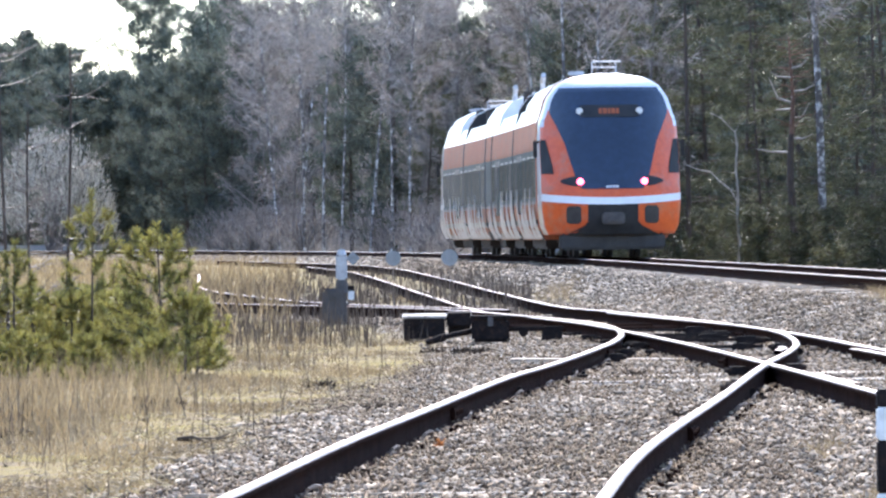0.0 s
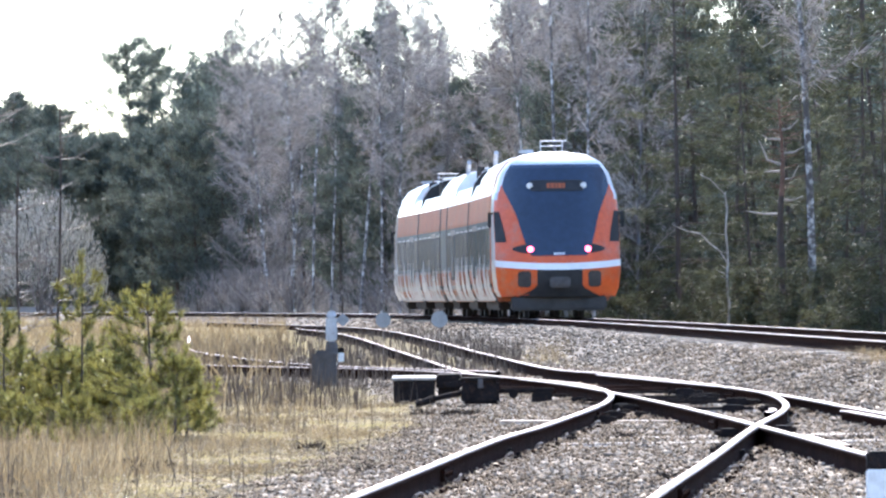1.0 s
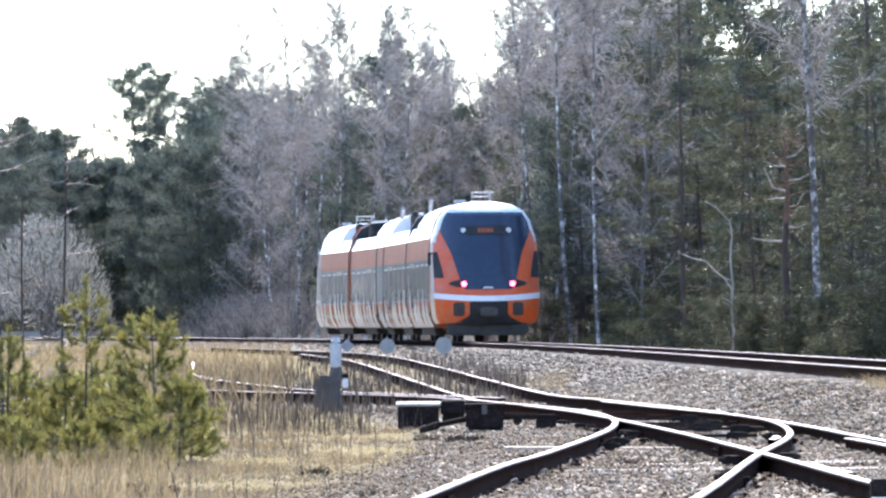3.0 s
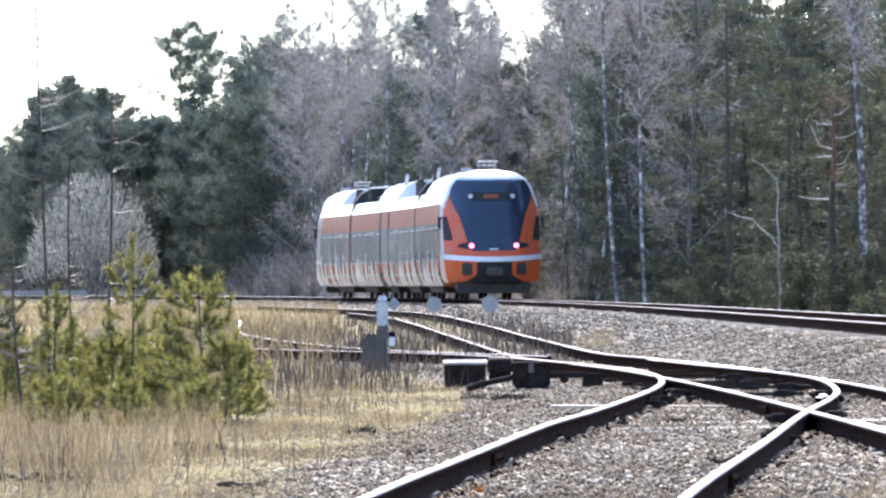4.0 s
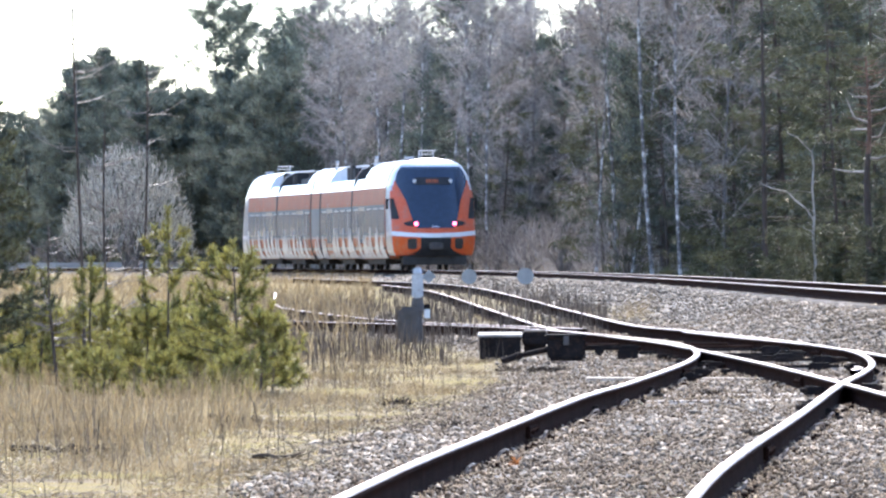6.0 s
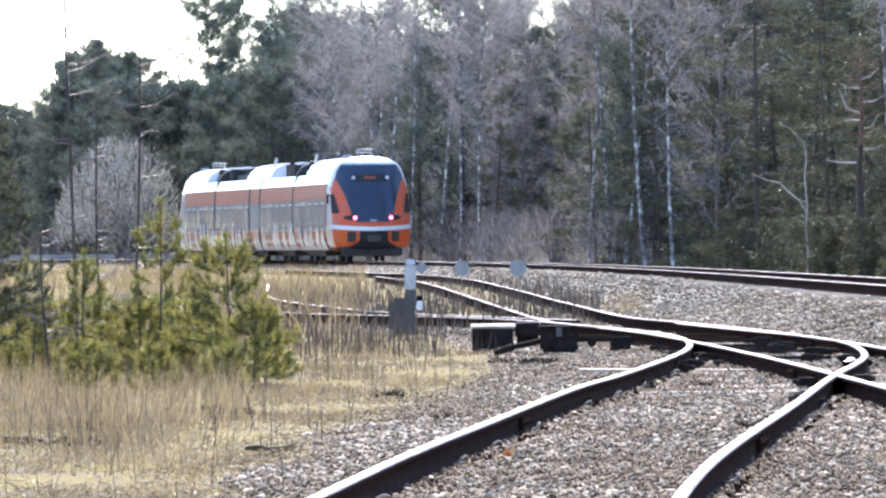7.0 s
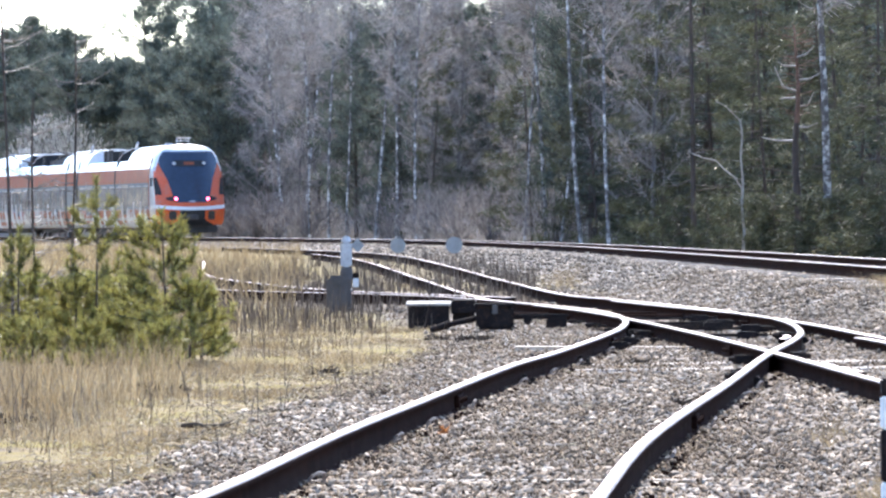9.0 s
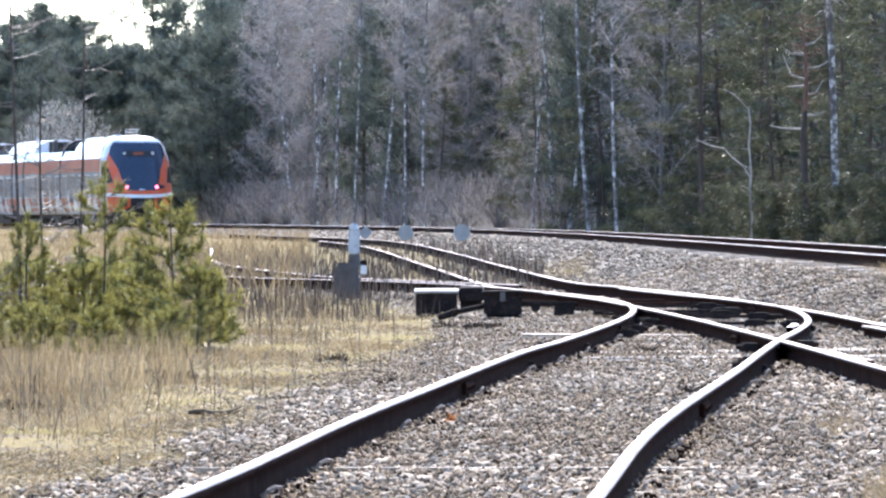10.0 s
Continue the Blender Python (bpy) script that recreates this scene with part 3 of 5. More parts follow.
# ---- grass and weeds ----
def blades(name, x, y, h, w, lean, mat, label, category, seed=0, z=None):
    rng = np.random.default_rng(seed)
    n = len(x)
    a = rng.uniform(0, 6.28, n)
    base = np.stack([x, y, (ground_z(x, y) if z is None else z) - 0.01], 1)
    d = np.stack([np.cos(a), np.sin(a) * 0.4, np.zeros(n)], 1) * w[:, None] * 0.5
    b = rng.uniform(0, 6.28, n)
    off = np.stack([np.cos(b), np.sin(b), np.zeros(n)], 1) * (h * lean * rng.random(n))[:, None]
    up = np.zeros((n, 3))
    up[:, 2] = h
    mid = base + up * 0.55 + off * 0.35
    tip = base + up + off
    v = np.stack([base - d, base + d, mid + d * 0.8, mid - d * 0.8, tip], 1)
    i = 5 * np.arange(n)[:, None]
    f = np.concatenate([np.concatenate([i, i + 1, i + 2], 1), np.concatenate([i, i + 2, i + 3], 1), np.concatenate([i + 3, i + 2, i + 4], 1)])
    return tagged(mesh_ob(name, np_mesh(name, v.reshape(-1, 3), f), mat), label, category, kind="stuff")


def grass():
    rng = np.random.default_rng(21)
    n = 300000
    y = 24 + 116 * rng.random(n) ** 1.1
    x = -rng.random(n) * (0.075 * y + 1.5) + 0.03 * y
    clump = soft_noise(x, y, 0.8, 9)
    keep = rng.random(n) < np.clip((1 - bed_mask(x, y)) * (0.22 + 1.5 * clump), 0, 1)
    x, y, clump = x[keep], y[keep], clump[keep]
    left, _ = rail_dist(x, y)
    tall = smooth(-1.6, -3.0, left)
    h = rng.uniform(0.015, 0.055, len(x)) * (1 + 1.0 * tall * (1 + clump))
    blades("dry_grass", x, y, h, rng.uniform(0.005, 0.012, len(x)), 2.2, M_GRASS, "short dry yellow grass beside the siding", "grass", 2)
    # tall pale grass on the far side of the field
    n = 16000
    y = rng.uniform(52, 110, n)
    x = -rng.random(n) * 0.04 * y - 0.036 * y
    keep = rng.random(n) < np.clip(0.4 + 1.2 * soft_noise(x, y, 0.7, 31), 0, 1)
    x, y = x[keep], y[keep]
    blades("tall_dry_grass", x, y, rng.uniform(0.12, 0.42, len(x)), np.full(len(x), 0.006), 0.7, M_GRASS, "tall pale dead grass among young pines", "grass", 3)
    for u, yc, du, dy, k in ((59, 30.5, 4, 2.5, 1500), (61, 92, 4, 12, 1600), (16, 135, 3, 14, 500), (52, 40, 3, 3, 300)):
        y = rng.normal(yc, dy * 0.5, k)
        x = (u + rng.normal(0, du * 0.5, k)) / 1000 * y
        blades("grass_tuft", x, y, rng.uniform(0.02, 0.09, k) * (1 + (yc > 60)), np.full(k, 0.008), 1.8, M_GRASS, "dry grass patch on the crushed stone", "grass", int(yc))
    n = 7000
    y = rng.uniform(42, 69, n)
    x = rng.uniform(-74, -43, n) / 1000 * y
    keep = rng.random(n) < np.clip(0.55 + 1.3 * soft_noise(x, y, 0.9, 37), 0, 1) * smooth(-42, -50, x / y * 1000)
    x, y = x[keep], y[keep]
    blades("meadow_grass", x, y, 0.03 + 0.26 * rng.random(len(x)) ** 1.8, rng.uniform(0.004, 0.009, len(x)), 1.6, M_GRASS, "pale tangled dead grass in front of the young pines", "grass", 14)
    # thin dead stalks
    n = 7500
    y = rng.uniform(28, 150, n)
    x = np.where(y < 85, -rng.random(n) * 0.075 * y + 0.0 * y, rng.uniform(-0.08, 0.0, n) * y)
    left, _ = rail_dist(x, y)
    keep = ((left < -0.5) | (y > 100)) & (rng.random(n) < np.clip(0.2 + 1.5 * soft_noise(x, y, 0.9, 41), 0.03, 1) * np.where(y < 85, 0.3 + 0.7 * smooth(-1.6, -3.2, left), 1))
    x, y = x[keep], y[keep]
    blades("dead_weed_stalks", x, y, rng.uniform(0.12, 0.55, len(x)), rng.uniform(0.004, 0.009, len(x)), 0.45, M_STALK, "thin brown dead weed stalks", "weeds", 4)
    n = 30000
    y = rng.uniform(95, 420, n)
    x = rng.uniform(-0.08, -0.02, n) * y
    keep = (x - main_x(y) < -3.2) & (rng.random(n) < np.clip(0.5 + soft_noise(x, y, 0.3, 17), 0, 1))
    x, y = x[keep], y[keep]
    blades("far_dry_grass", x, y, rng.uniform(0.15, 0.6, len(x)), np.full(len(x), 0.016), 0.8, M_GRASS, "dead grass on the open ground towards the line", "grass", 12)
    n = 6000
    y = rng.uniform(96, 200, n)
    x = rng.uniform(-0.045, 0.012, n) * y
    d = x - main_x(y)
    keep = d < -3.4
    x, y = x[keep], y[keep]
    near_y = rng.uniform(83, 112, 900)
    near_x = rng.uniform(-34, -9, 900) / 1000 * near_y
    x, y = np.concatenate([x, near_x]), np.concatenate([y, near_y])
    blades("trackside_weeds", x, y, rng.uniform(0.1, 0.42, len(x)), np.full(len(x), 0.014), 0.25, M_STALK, "brown dead weeds between the far rails", "weeds", 6)


# ---- trees ----
class Soup:
    """Gathers small tubes and leaf triangles for one mesh."""

    def __init__(self):
        self.v, self.f = [], []

    def tube(self, p, q, r0, r1, n=3):
        p, q = np.asarray(p, float), np.asarray(q, float)
        d = q - p
        d = d / (np.linalg.norm(d) + 1e-9)
        a = np.cross(d, (0.3, 0.9, 0.2) if abs(d[2]) > 0.8 else (0, 0, 1))
        a /= np.linalg.norm(a) + 1e-9
        b = np.cross(d, a)
        k = len(self.v)
        for c, r in ((p, r0), (q, r1)):
            for i in range(n):
                t = 2 * math.pi * i / n
                self.v.append(c + r * (math.cos(t) * a + math.sin(t) * b))
        for i in range(n):
            j = (i + 1) % n
            self.f.append((k + i, k + j, k + n + j))
            self.f.append((k + i, k + n + j, k + n + i))

    def pipe(self, pts, radii, n=7):
        """One closed tube through all the points."""
        k = len(self.v)
        for c, r in zip(pts, radii):
            for i in range(n):
                t = 2 * math.pi * i / n
                self.v.append(np.asarray(c, float) + r * np.array([math.cos(t), math.sin(t), 0.0]))
        for s in range(len(pts) - 1):
            for i in range(n):
                a, b = k + s * n + i, k + s * n + (i + 1) % n
                self.f += [(a, b, b + n), (a, b + n, a + n)]

    def leaf(self, p, d, w):
        """A narrow leaf from p along d."""
        p, d = np.asarray(p, float), np.asarray(d, float)
        s = np.cross(d, (random.uniform(-1, 1), random.uniform(-1, 1), random.uniform(-1, 1)))
        s = s / (np.linalg.norm(s) + 1e-9) * w
        k = len(self.v)
        self.v += [p - s, p + s * 0.9, p + d]
        self.f.append((k, k + 1, k + 2))

    def mesh(self, name):
        return np_mesh(name, np.array(self.v), np.array(self.f))


def rnd(a, b):
    return random.uniform(a, b)


def rvec(s=1.0):
    return np.array([rnd(-1, 1), rnd(-1, 1), rnd(-1, 1)]) * s


def trunk_line(h, bend, n=9):
    p = np.zeros((n, 3))
    p[:, 2] = np.linspace(0, h, n)
    ph = rnd(0, 6)
    p[:, 0] = np.sin(np.linspace(0, 2.5, n) + ph) * bend - math.sin(ph) * bend
    p[:, 1] = np.cos(np.linspace(0, 2.2, n) + ph) * bend - math.cos(ph) * bend
    return p


def along(p, s):
    i = min(int(s * (len(p) - 1)), len(p) - 2)
    u = s * (len(p) - 1) - i
    return p[i] * (1 - u) + p[i + 1] * u


def finish_tree(name, wood, wood_mat, crown, crown_mat, label, wname="trunk", cname="crown"):
    e = new(name)
    mesh_ob(wname, wood.mesh(wname), wood_mat, e)
    mesh_ob(cname, crown.mesh(cname), crown_mat, e)
    return tagged(e, label, name.split("_")[-1], "young trees of the field" if "young" in name or "sapling" in name else "trees of the forest")


def birch(seed, h, label="bare white-barked birch at the forest edge", name="birch_tree", bark=None, twigs=2400, low=0.3, girth=0.0043):
    random.seed(seed)
    w, c = Soup(), Soup()
    p = trunk_line(h, h * 0.026, 12)
    r = h * girth
    w.pipe(p, [r * (1 - 0.85 * i / (len(p) - 1)) for i in range(len(p))], 7)
    nb = 34
    for b in range(nb):
        s = low + (0.97 - low) * (b + rnd(0, 1)) / nb
        o = along(p, s)
        a = rnd(0, 6.28)
        ln = h * rnd(0.10, 0.2) * (1.15 - 0.8 * s)
        d = np.array([math.cos(a), math.sin(a), rnd(0.5, 1.3)])
        d /= np.linalg.norm(d)
        q = o
        for k in range(3):
            q2 = q + d * ln / 3
            c.tube(q, q2, 0.028 * (1 - 0.28 * k) * (1.2 - s), 0.028 * (0.72 - 0.28 * k) * (1.2 - s) + 0.004, 3)
            for t in range(int(twigs / nb / 3)):
                u = rnd(0, 1)
                e = d + rvec(0.75) + np.array([0, 0, -0.15])
                e = e / np.linalg.norm(e) * rnd(0.35, 1.0) * (1.2 - 0.5 * s)
                s0 = q + (q2 - q) * u
                m = s0 + e * 0.5 + rvec(0.06)
                c.leaf(s0, m - s0, 0.015)
                c.leaf(m, e * 0.55 + np.array([0, 0, -0.16]), 0.012)
                c.leaf(m, e * 0.35 + rvec(0.25), 0.011)
            q = q2
            d = d + rvec(0.18) + np.array([0, 0, 0.06])
            d /= np.linalg.norm(d)
    return finish_tree(name, w, bark or M_BIRCH, c, M_TWIG, label)


def pine(seed, h, bare=0.4, spread=0.17, label="tall dark green pine in the forest", clumps=1500):
    random.seed(seed)
    w, c = Soup(), Soup()
    p = trunk_line(h, h * 0.012)
    r = h * 0.011
    w.pipe(p, [r * (1 - 0.88 * i / (len(p) - 1)) for i in range(len(p))], 7)
    for b in range(8):
        o = along(p, rnd(0.12, bare + 0.05))
        a = rnd(0, 6.28)
        w.tube(o, o + np.array([math.cos(a), math.sin(a), rnd(-0.2, 0.3)]) * rnd(0.6, 1.6), 0.03, 0.008, 3)
    nb = 42
    for b in range(nb):
        s = bare + (0.99 - bare) * (b + rnd(0, 1)) / nb
        o = along(p, s)
        a = rnd(0, 6.28)
        e = (s - bare) / (1 - bare)
        ln = h * spread * (0.35 + 1.2 * math.sin(math.pi * (0.22 + e * 0.66)) * (1 - 0.3 * e)) * rnd(0.5, 1.1)
        d = np.array([math.cos(a), math.sin(a), rnd(-0.05, 0.5) + 0.4 * e])
        q = o + d * ln
        w.tube(o, q, 0.045 * (1.1 - s), 0.012, 3)
        for k in range(int(clumps / nb)):
            cc = o + d * ln * rnd(0.15, 1.05) + rvec(0.22 + 0.12 * ln) * np.array([1, 1, 0.5])
            for t in range(11):
                g = rvec() + np.array([0, 0, 0.35]) + d * 0.4
                c.leaf(cc + rvec(0.16), g * rnd(0.14, 0.3), rnd(0.014, 0.034))
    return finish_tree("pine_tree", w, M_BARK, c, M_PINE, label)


def spruce(seed, h, label="dense green spruce beside the main line", spread=0.2, low=0.03, nb=74):
    random.seed(seed)
    w, c = Soup(), Soup()
    p = trunk_line(h, h * 0.006)
    r = h * 0.006
    w.pipe(p, [r * (1 - 0.9 * i / (len(p) - 1)) for i in range(len(p))], 7)
    for b in range(nb):
        s = low + (0.99 - low) * (b / nb) ** 1.1
        o = along(p, s)
        a = rnd(0, 6.28)
        ln = h * spread * (1 - s) ** 0.7 * rnd(0.4, 1.25) + 0.15
        d = np.array([math.cos(a), math.sin(a), rnd(-0.1, 0.25)])
        side = np.cross(d, (0, 0, 1))
        w.tube(o, o + d * ln * 0.8 + np.array([0, 0, -0.12 * ln]), 0.02, 0.006, 3)
        # drooping sprays in tufts along the bough, thickest towards its end
        for k in range(3 + int(ln * 3.6)):
            u = rnd(0.2, 1.0) ** 0.6
            tuft = o + d * ln * u + side * rnd(-0.42, 0.42) * ln * (1.15 - 0.8 * u) + np.array([0, 0, -0.34 * ln * u + 0.24 * ln * u * u + rnd(-0.1, 0.06)])
            size = rnd(0.55, 1.15)
            for t in range(30):
                g = d * rnd(0.1, 0.9) + side * rnd(-0.8, 0.8) + np.array([0, 0, rnd(-0.75, 0.25)])
                c.leaf(tuft + rvec(0.14 * size), g * rnd(0.10, 0.27) * size, rnd(0.008, 0.019))
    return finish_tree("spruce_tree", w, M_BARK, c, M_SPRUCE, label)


def bush(seed, h, width, mat, label, name="willow_bush", n=2600, leafy=0.05):
    random.seed(seed)
    w, c = Soup(), Soup()
    for b in range(26):
        a, t = rnd(0, 6.28), rnd(0.05, 0.95)
        q = np.array([math.cos(a) * t * width / 2, math.sin(a) * t * width / 2, h * (1 - 0.45 * t * t) * rnd(0.8, 1.0)])
        m = q * np.array([0.35, 0.35, 0.5]) + rvec(0.1)
        w.tube((rnd(-0.2, 0.2), rnd(-0.2, 0.2), 0), m, 0.05, 0.03, 4)
        w.tube(m, q, 0.03, 0.008, 3)
    for k in range(n):
        a, t = rnd(0, 6.28), math.sqrt(rnd(0, 1))
        u = rnd(0, 1) ** 0.6
        q = np.array([math.cos(a) * t * width / 2, math.sin(a) * t * width / 2, 0])
        top = h * math.sqrt(max(0.02, 1 - t * t * 0.92))
        q[2] = top * (0.25 + 0.75 * u)
        q += rvec(0.1)
        d = np.array([q[0] * 0.5, q[1] * 0.5, h * 0.5])
        d = d / np.linalg.norm(d) + rvec(0.5)
        c.leaf(q, d * rnd(0.2, 0.5), 0.012)
        for j in range(3):
            c.leaf(q + d * rnd(0.05, 0.4), rvec(0.1) + d * 0.12, leafy * rnd(0.4, 1.0))
    return finish_tree(name, w, M_GREYBARK, c, mat, label, "stem", "branchwork")


def ray_x(u, y):
    """Sideways place at distance y of a direction given in thousandths."""
    return u / 1000.0 * y


def place(src, x, y, turn, scale=1.0):
    ob = copy_thing(src, pose(x, y, float(ground_z(x, y)) - 0.05, 2.5 * math.sin(turn), 3.5 * math.cos(turn * 1.7), turn))
    return ob


def forest():
    B = [birch(s, h, low=lo) for s, h, lo in ((1, 17.5, 0.46), (2, 16.0, 0.5), (3, 18.5, 0.44), (4, 15.0, 0.4))]
    A = [birch(s, h, "bare grey-brown alder in the woods", "alder_tree", M_GREYBARK, 2000, 0.1) for s, h in ((11, 14.0), (12, 12.5), (13, 15.5))]
    P = [pine(s, h, b, sp) for s, h, b, sp in ((21, 17.0, 0.55, 0.12), (22, 16.0, 0.16, 0.12), (23, 14.0, 0.12, 0.14), (24, 13.0, 0.2, 0.15), (25, 10.5, 0.08, 0.17))]
    S = [spruce(s, h) for s, h in ((31, 13.0), (32, 10.0), (33, 15.0))]
    rng = random.Random(77)
    used = set()

    def put(src, u, y):
        x = ray_x(u, y)
        if src.name in used:
            place(src, x, y, rng.uniform(0, 360))
        else:
            used.add(src.name)
            src.matrix_basis = pose(x, y, float(ground_z(x, y)) - 0.05, rng.uniform(-2, 2), rng.uniform(-3, 3), rng.uniform(0, 360))
    # dark pines on the far left, u in thousandths from straight ahead
    for k, u, y in ((2, -57.5, 465), (2, -55.2, 470), (3, -59.8, 468), (3, -53, 462), (3, -50.8, 480), (4, -48.5, 440), (4, -46, 450), (4, -43.5, 455), (4, -41.5, 440), (0, -39.8, 468), (0, -38.8, 472),
                    (4, -36.5, 430), (1, -31.4, 478), (1, -29.6, 455), (1, -27.6, 462), (2, -28, 432), (3, -26.3, 422), (3, -24, 418), (4, -64, 510), (4, -68, 520), (4, -72, 515), (4, -61.5, 470),
                    (4, -34.5, 412), (4, -31.8, 405), (4, -28.8, 402), (4, -52, 436), (4, -56, 440), (3, -58.6, 480), (2, -56.4, 485), (3, -54, 475), (4, -50, 460), (4, -47.3, 462), (4, -45, 440), (4, -42.4, 465),
                    (4, -40.5, 430), (4, -62.8, 490), (3, -61, 488), (4, -66, 500), (4, -70, 505), (4, -58, 445), (4, -38, 425)):
        put(P[k], u, y)
    # birches along the edge
    for k, u in ((0, -16.2), (1, -13.9), (2, -9.9), (3, -7.0), (0, -18.8), (3, -4.4), (3, 10.4), (0, 13.4), (1, 15.3), (2, 18.2), (3, 22), (3, -22)):
        put(B[k], u, 299 - 2.9 * u + rng.uniform(0, 3))
    near = birch(7, 17.0, "tall birch with flaking white bark beside the line", bark=M_OLDBIRCH, low=0.38, girth=0.0072, twigs=2800)
    near.matrix_basis = pose(ray_x(51.7, 203), 203, float(ground_z(ray_x(51.7, 203), 203)) - 0.05, 0, -1.0, 40)
    for i in range(12):
        u = rng.uniform(-24, 26)
        put(rng.choice(B) if not 2 < u < 9 else B[3], u, 300 - 2.9 * u + rng.uniform(15, 70) + (60 if 2 < u < 9 else 0))
    # alders and brush between
    for i in range(50):
        u = -24 + 54 * (i + rng.random()) / 50
        edge = 308 - 2.9 * u
        put(rng.choice(A) if not 2 < u < 9 else A[1], u, edge + (rng.uniform(22 if u < -6 else 8, 80) if not 2 < u < 9 else rng.uniform(25, 85)))
    for i in range(9):
        put(rng.choice(A), rng.uniform(-34, -20), rng.uniform(425, 480))
    for u, y in ((-25.5, 392), (-22.5, 384), (-20.4, 372)):
        put(A[1], u, y)
    # thin pines in the middle, spruces and pines on the right
    for src, u, y in ((S[1], 11.6, 276), (P[3], -6.2, 336), (P[4], -9.2, 344), (P[4], 19.6, 258), (P[1], -5, 380), (S[1], 16.5, 268), (S[1], 25.5, 246), (S[2], 21, 275), (S[0], 29.5, 240), (S[2], 33.5, 226), (P[0], 30, 262), (S[1], 28.5, 268), (S[0], 33, 252), (S[2], 36.5, 243), (S[0], 41, 238), (S[2], 45, 240),
                      (S[1], 43.8, 222), (S[0], 49, 236), (S[2], 54, 226), (S[0], 58.5, 205), (S[1], 56, 212), (S[2], 62, 210), (S[0], 66, 200), (S[1], 52, 214), (P[3], 48, 250), (P[2], 35, 270), (P[1], 24, 300),
                      (S[1], 61, 196), (P[2], 58, 240), (P[3], 42, 262), (S[2], 31, 285), (S[1], -2.6, 326), (A[1], 0.4, 330), (A[0], 1.6, 352), (A[2], -3.4, 346), (P[4], 3.2, 338), (P[4], 6.2, 332), (S[1], 8.6, 322), (P[2], 12.4, 320), (P[4], -12.4, 352), (P[3], -17.5, 388),
                      (P[4], 15.2, 290), (P[3], 23.2, 262), (P[4], 27, 250), (P[1], -28, 428), (P[2], -30.4, 414), (P[2], -26.4, 404), (P[3], -24.2, 398), (S[1], 20.4, 250), (S[1], 28.2, 240)):
        put(src, u, y)
    low_spruce = spruce(34, 1.9, "low young spruce at the foot of the trees", 0.3, 0.02, 26)
    low_spruce.matrix_basis = pose(ray_x(47.4, 203), 203, float(ground_z(ray_x(47.4, 203), 203)) - 0.1)
    for u, y in ((50.2, 202), (53.6, 200), (44.6, 206), (56.8, 198), (38.2, 209), (41.8, 207), (43.2, 206.5), (35.6, 213), (31.5, 222), (26, 234), (59.5, 196)):
        place(low_spruce, ray_x(u, y), y, u * 50)
    random.seed(71)
    w, tuft = Soup(), Soup()
    pts = [np.array(q) for q in ((0, 0, 0), (0.05, 0, 0.8), (-0.01, 0, 1.5), (0.03, 0, 2.2), (-0.03, 0, 2.9), (0.02, 0, 3.5), (-0.03, 0, 3.9), (-0.22, 0, 4.08), (-0.42, 0, 4.3), (-0.72, 0, 4.45))]
    for i, (p, q) in enumerate(zip(pts, pts[1:])):
        w.tube(p, q, 0.042 - 0.003 * i, 0.039 - 0.003 * i, 6)
    limb = [np.array(q) for q in ((-0.01, 0, 2.0), (-0.2, 0, 2.32), (-0.5, 0, 2.55), (-0.72, 0, 2.8), (-1.1, 0, 2.88), (-1.5, 0, 3.05))]
    for i, (p, q) in enumerate(zip(limb, limb[1:])):
        w.tube(p, q, 0.026 - 0.0025 * i, 0.0235 - 0.0025 * i, 5)
    for i in range(16):
        o = along(np.array(pts), rnd(0.2, 0.95))
        w.tube(o, o + np.array([rnd(-0.5, 0.5), rnd(-0.3, 0.3), rnd(-0.1, 0.3)]), 0.010, 0.004, 3)
    # the green boughs that are left, low down and near the top
    for cx, cz, sx, sz, n in ((-0.3, 1.45, 0.55, 0.3, 26), (0.25, 1.0, 0.5, 0.35, 22), (-0.1, 0.6, 0.6, 0.3, 22), (0.15, 4.3, 0.5, 0.13, 16), (0.25, 3.1, 0.25, 0.12, 8)):
        for i in range(n):
            o = np.array([cx + rnd(-1, 1) * sx, rnd(-0.3, 0.3), cz + rnd(-1, 1) * sz])
            for t in range(16):
                tuft.leaf(o + rvec(0.08), rvec(0.16) + np.array([0, 0, 0.03]), rnd(0.008, 0.016))
    snag = tagged(new("half_dead_tree"), "half-dead young pine with a crooked bare grey top", "tree")
    mesh_ob("trunk", w.mesh("trunk"), M_DEADWOOD, snag, "pale grey dead wood")
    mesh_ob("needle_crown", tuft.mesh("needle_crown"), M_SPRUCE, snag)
    x = ray_x(40.1, 205)
    snag.matrix_basis = pose(x, 205, float(ground_z(x, 205)) - 0.05)
    w, k, tw = Soup(), Soup(), Soup()
    stem = [np.array((0.05 * math.sin(z * 0.9), 0, z * 0.55)) for z in range(13)]
    w.pipe(stem[:8], [0.135 - 0.008 * z for z in range(8)], 9)
    tw.pipe(stem[7:], [0.079 - 0.012 * z for z in range(6)], 8)
    for z, dx, dz in ((4.75, -0.62, 0.7), (5.05, 0.75, 0.25), (4.3, 0.5, 0.42), (3.35, -1.0, 0.1), (5.45, -0.55, 0.15), (4.55, -0.5, -0.02), (3.75, 0.6, 0.1), (5.7, 0.5, 0.3)):
        m = np.array([dx * 0.55, 0, z + dz * 0.2]) + rvec(0.05)
        k.tube((0, 0, z), m, 0.042, 0.03, 5)
        k.tube(m, (dx, -0.1, z + dz), 0.03, 0.012, 5)
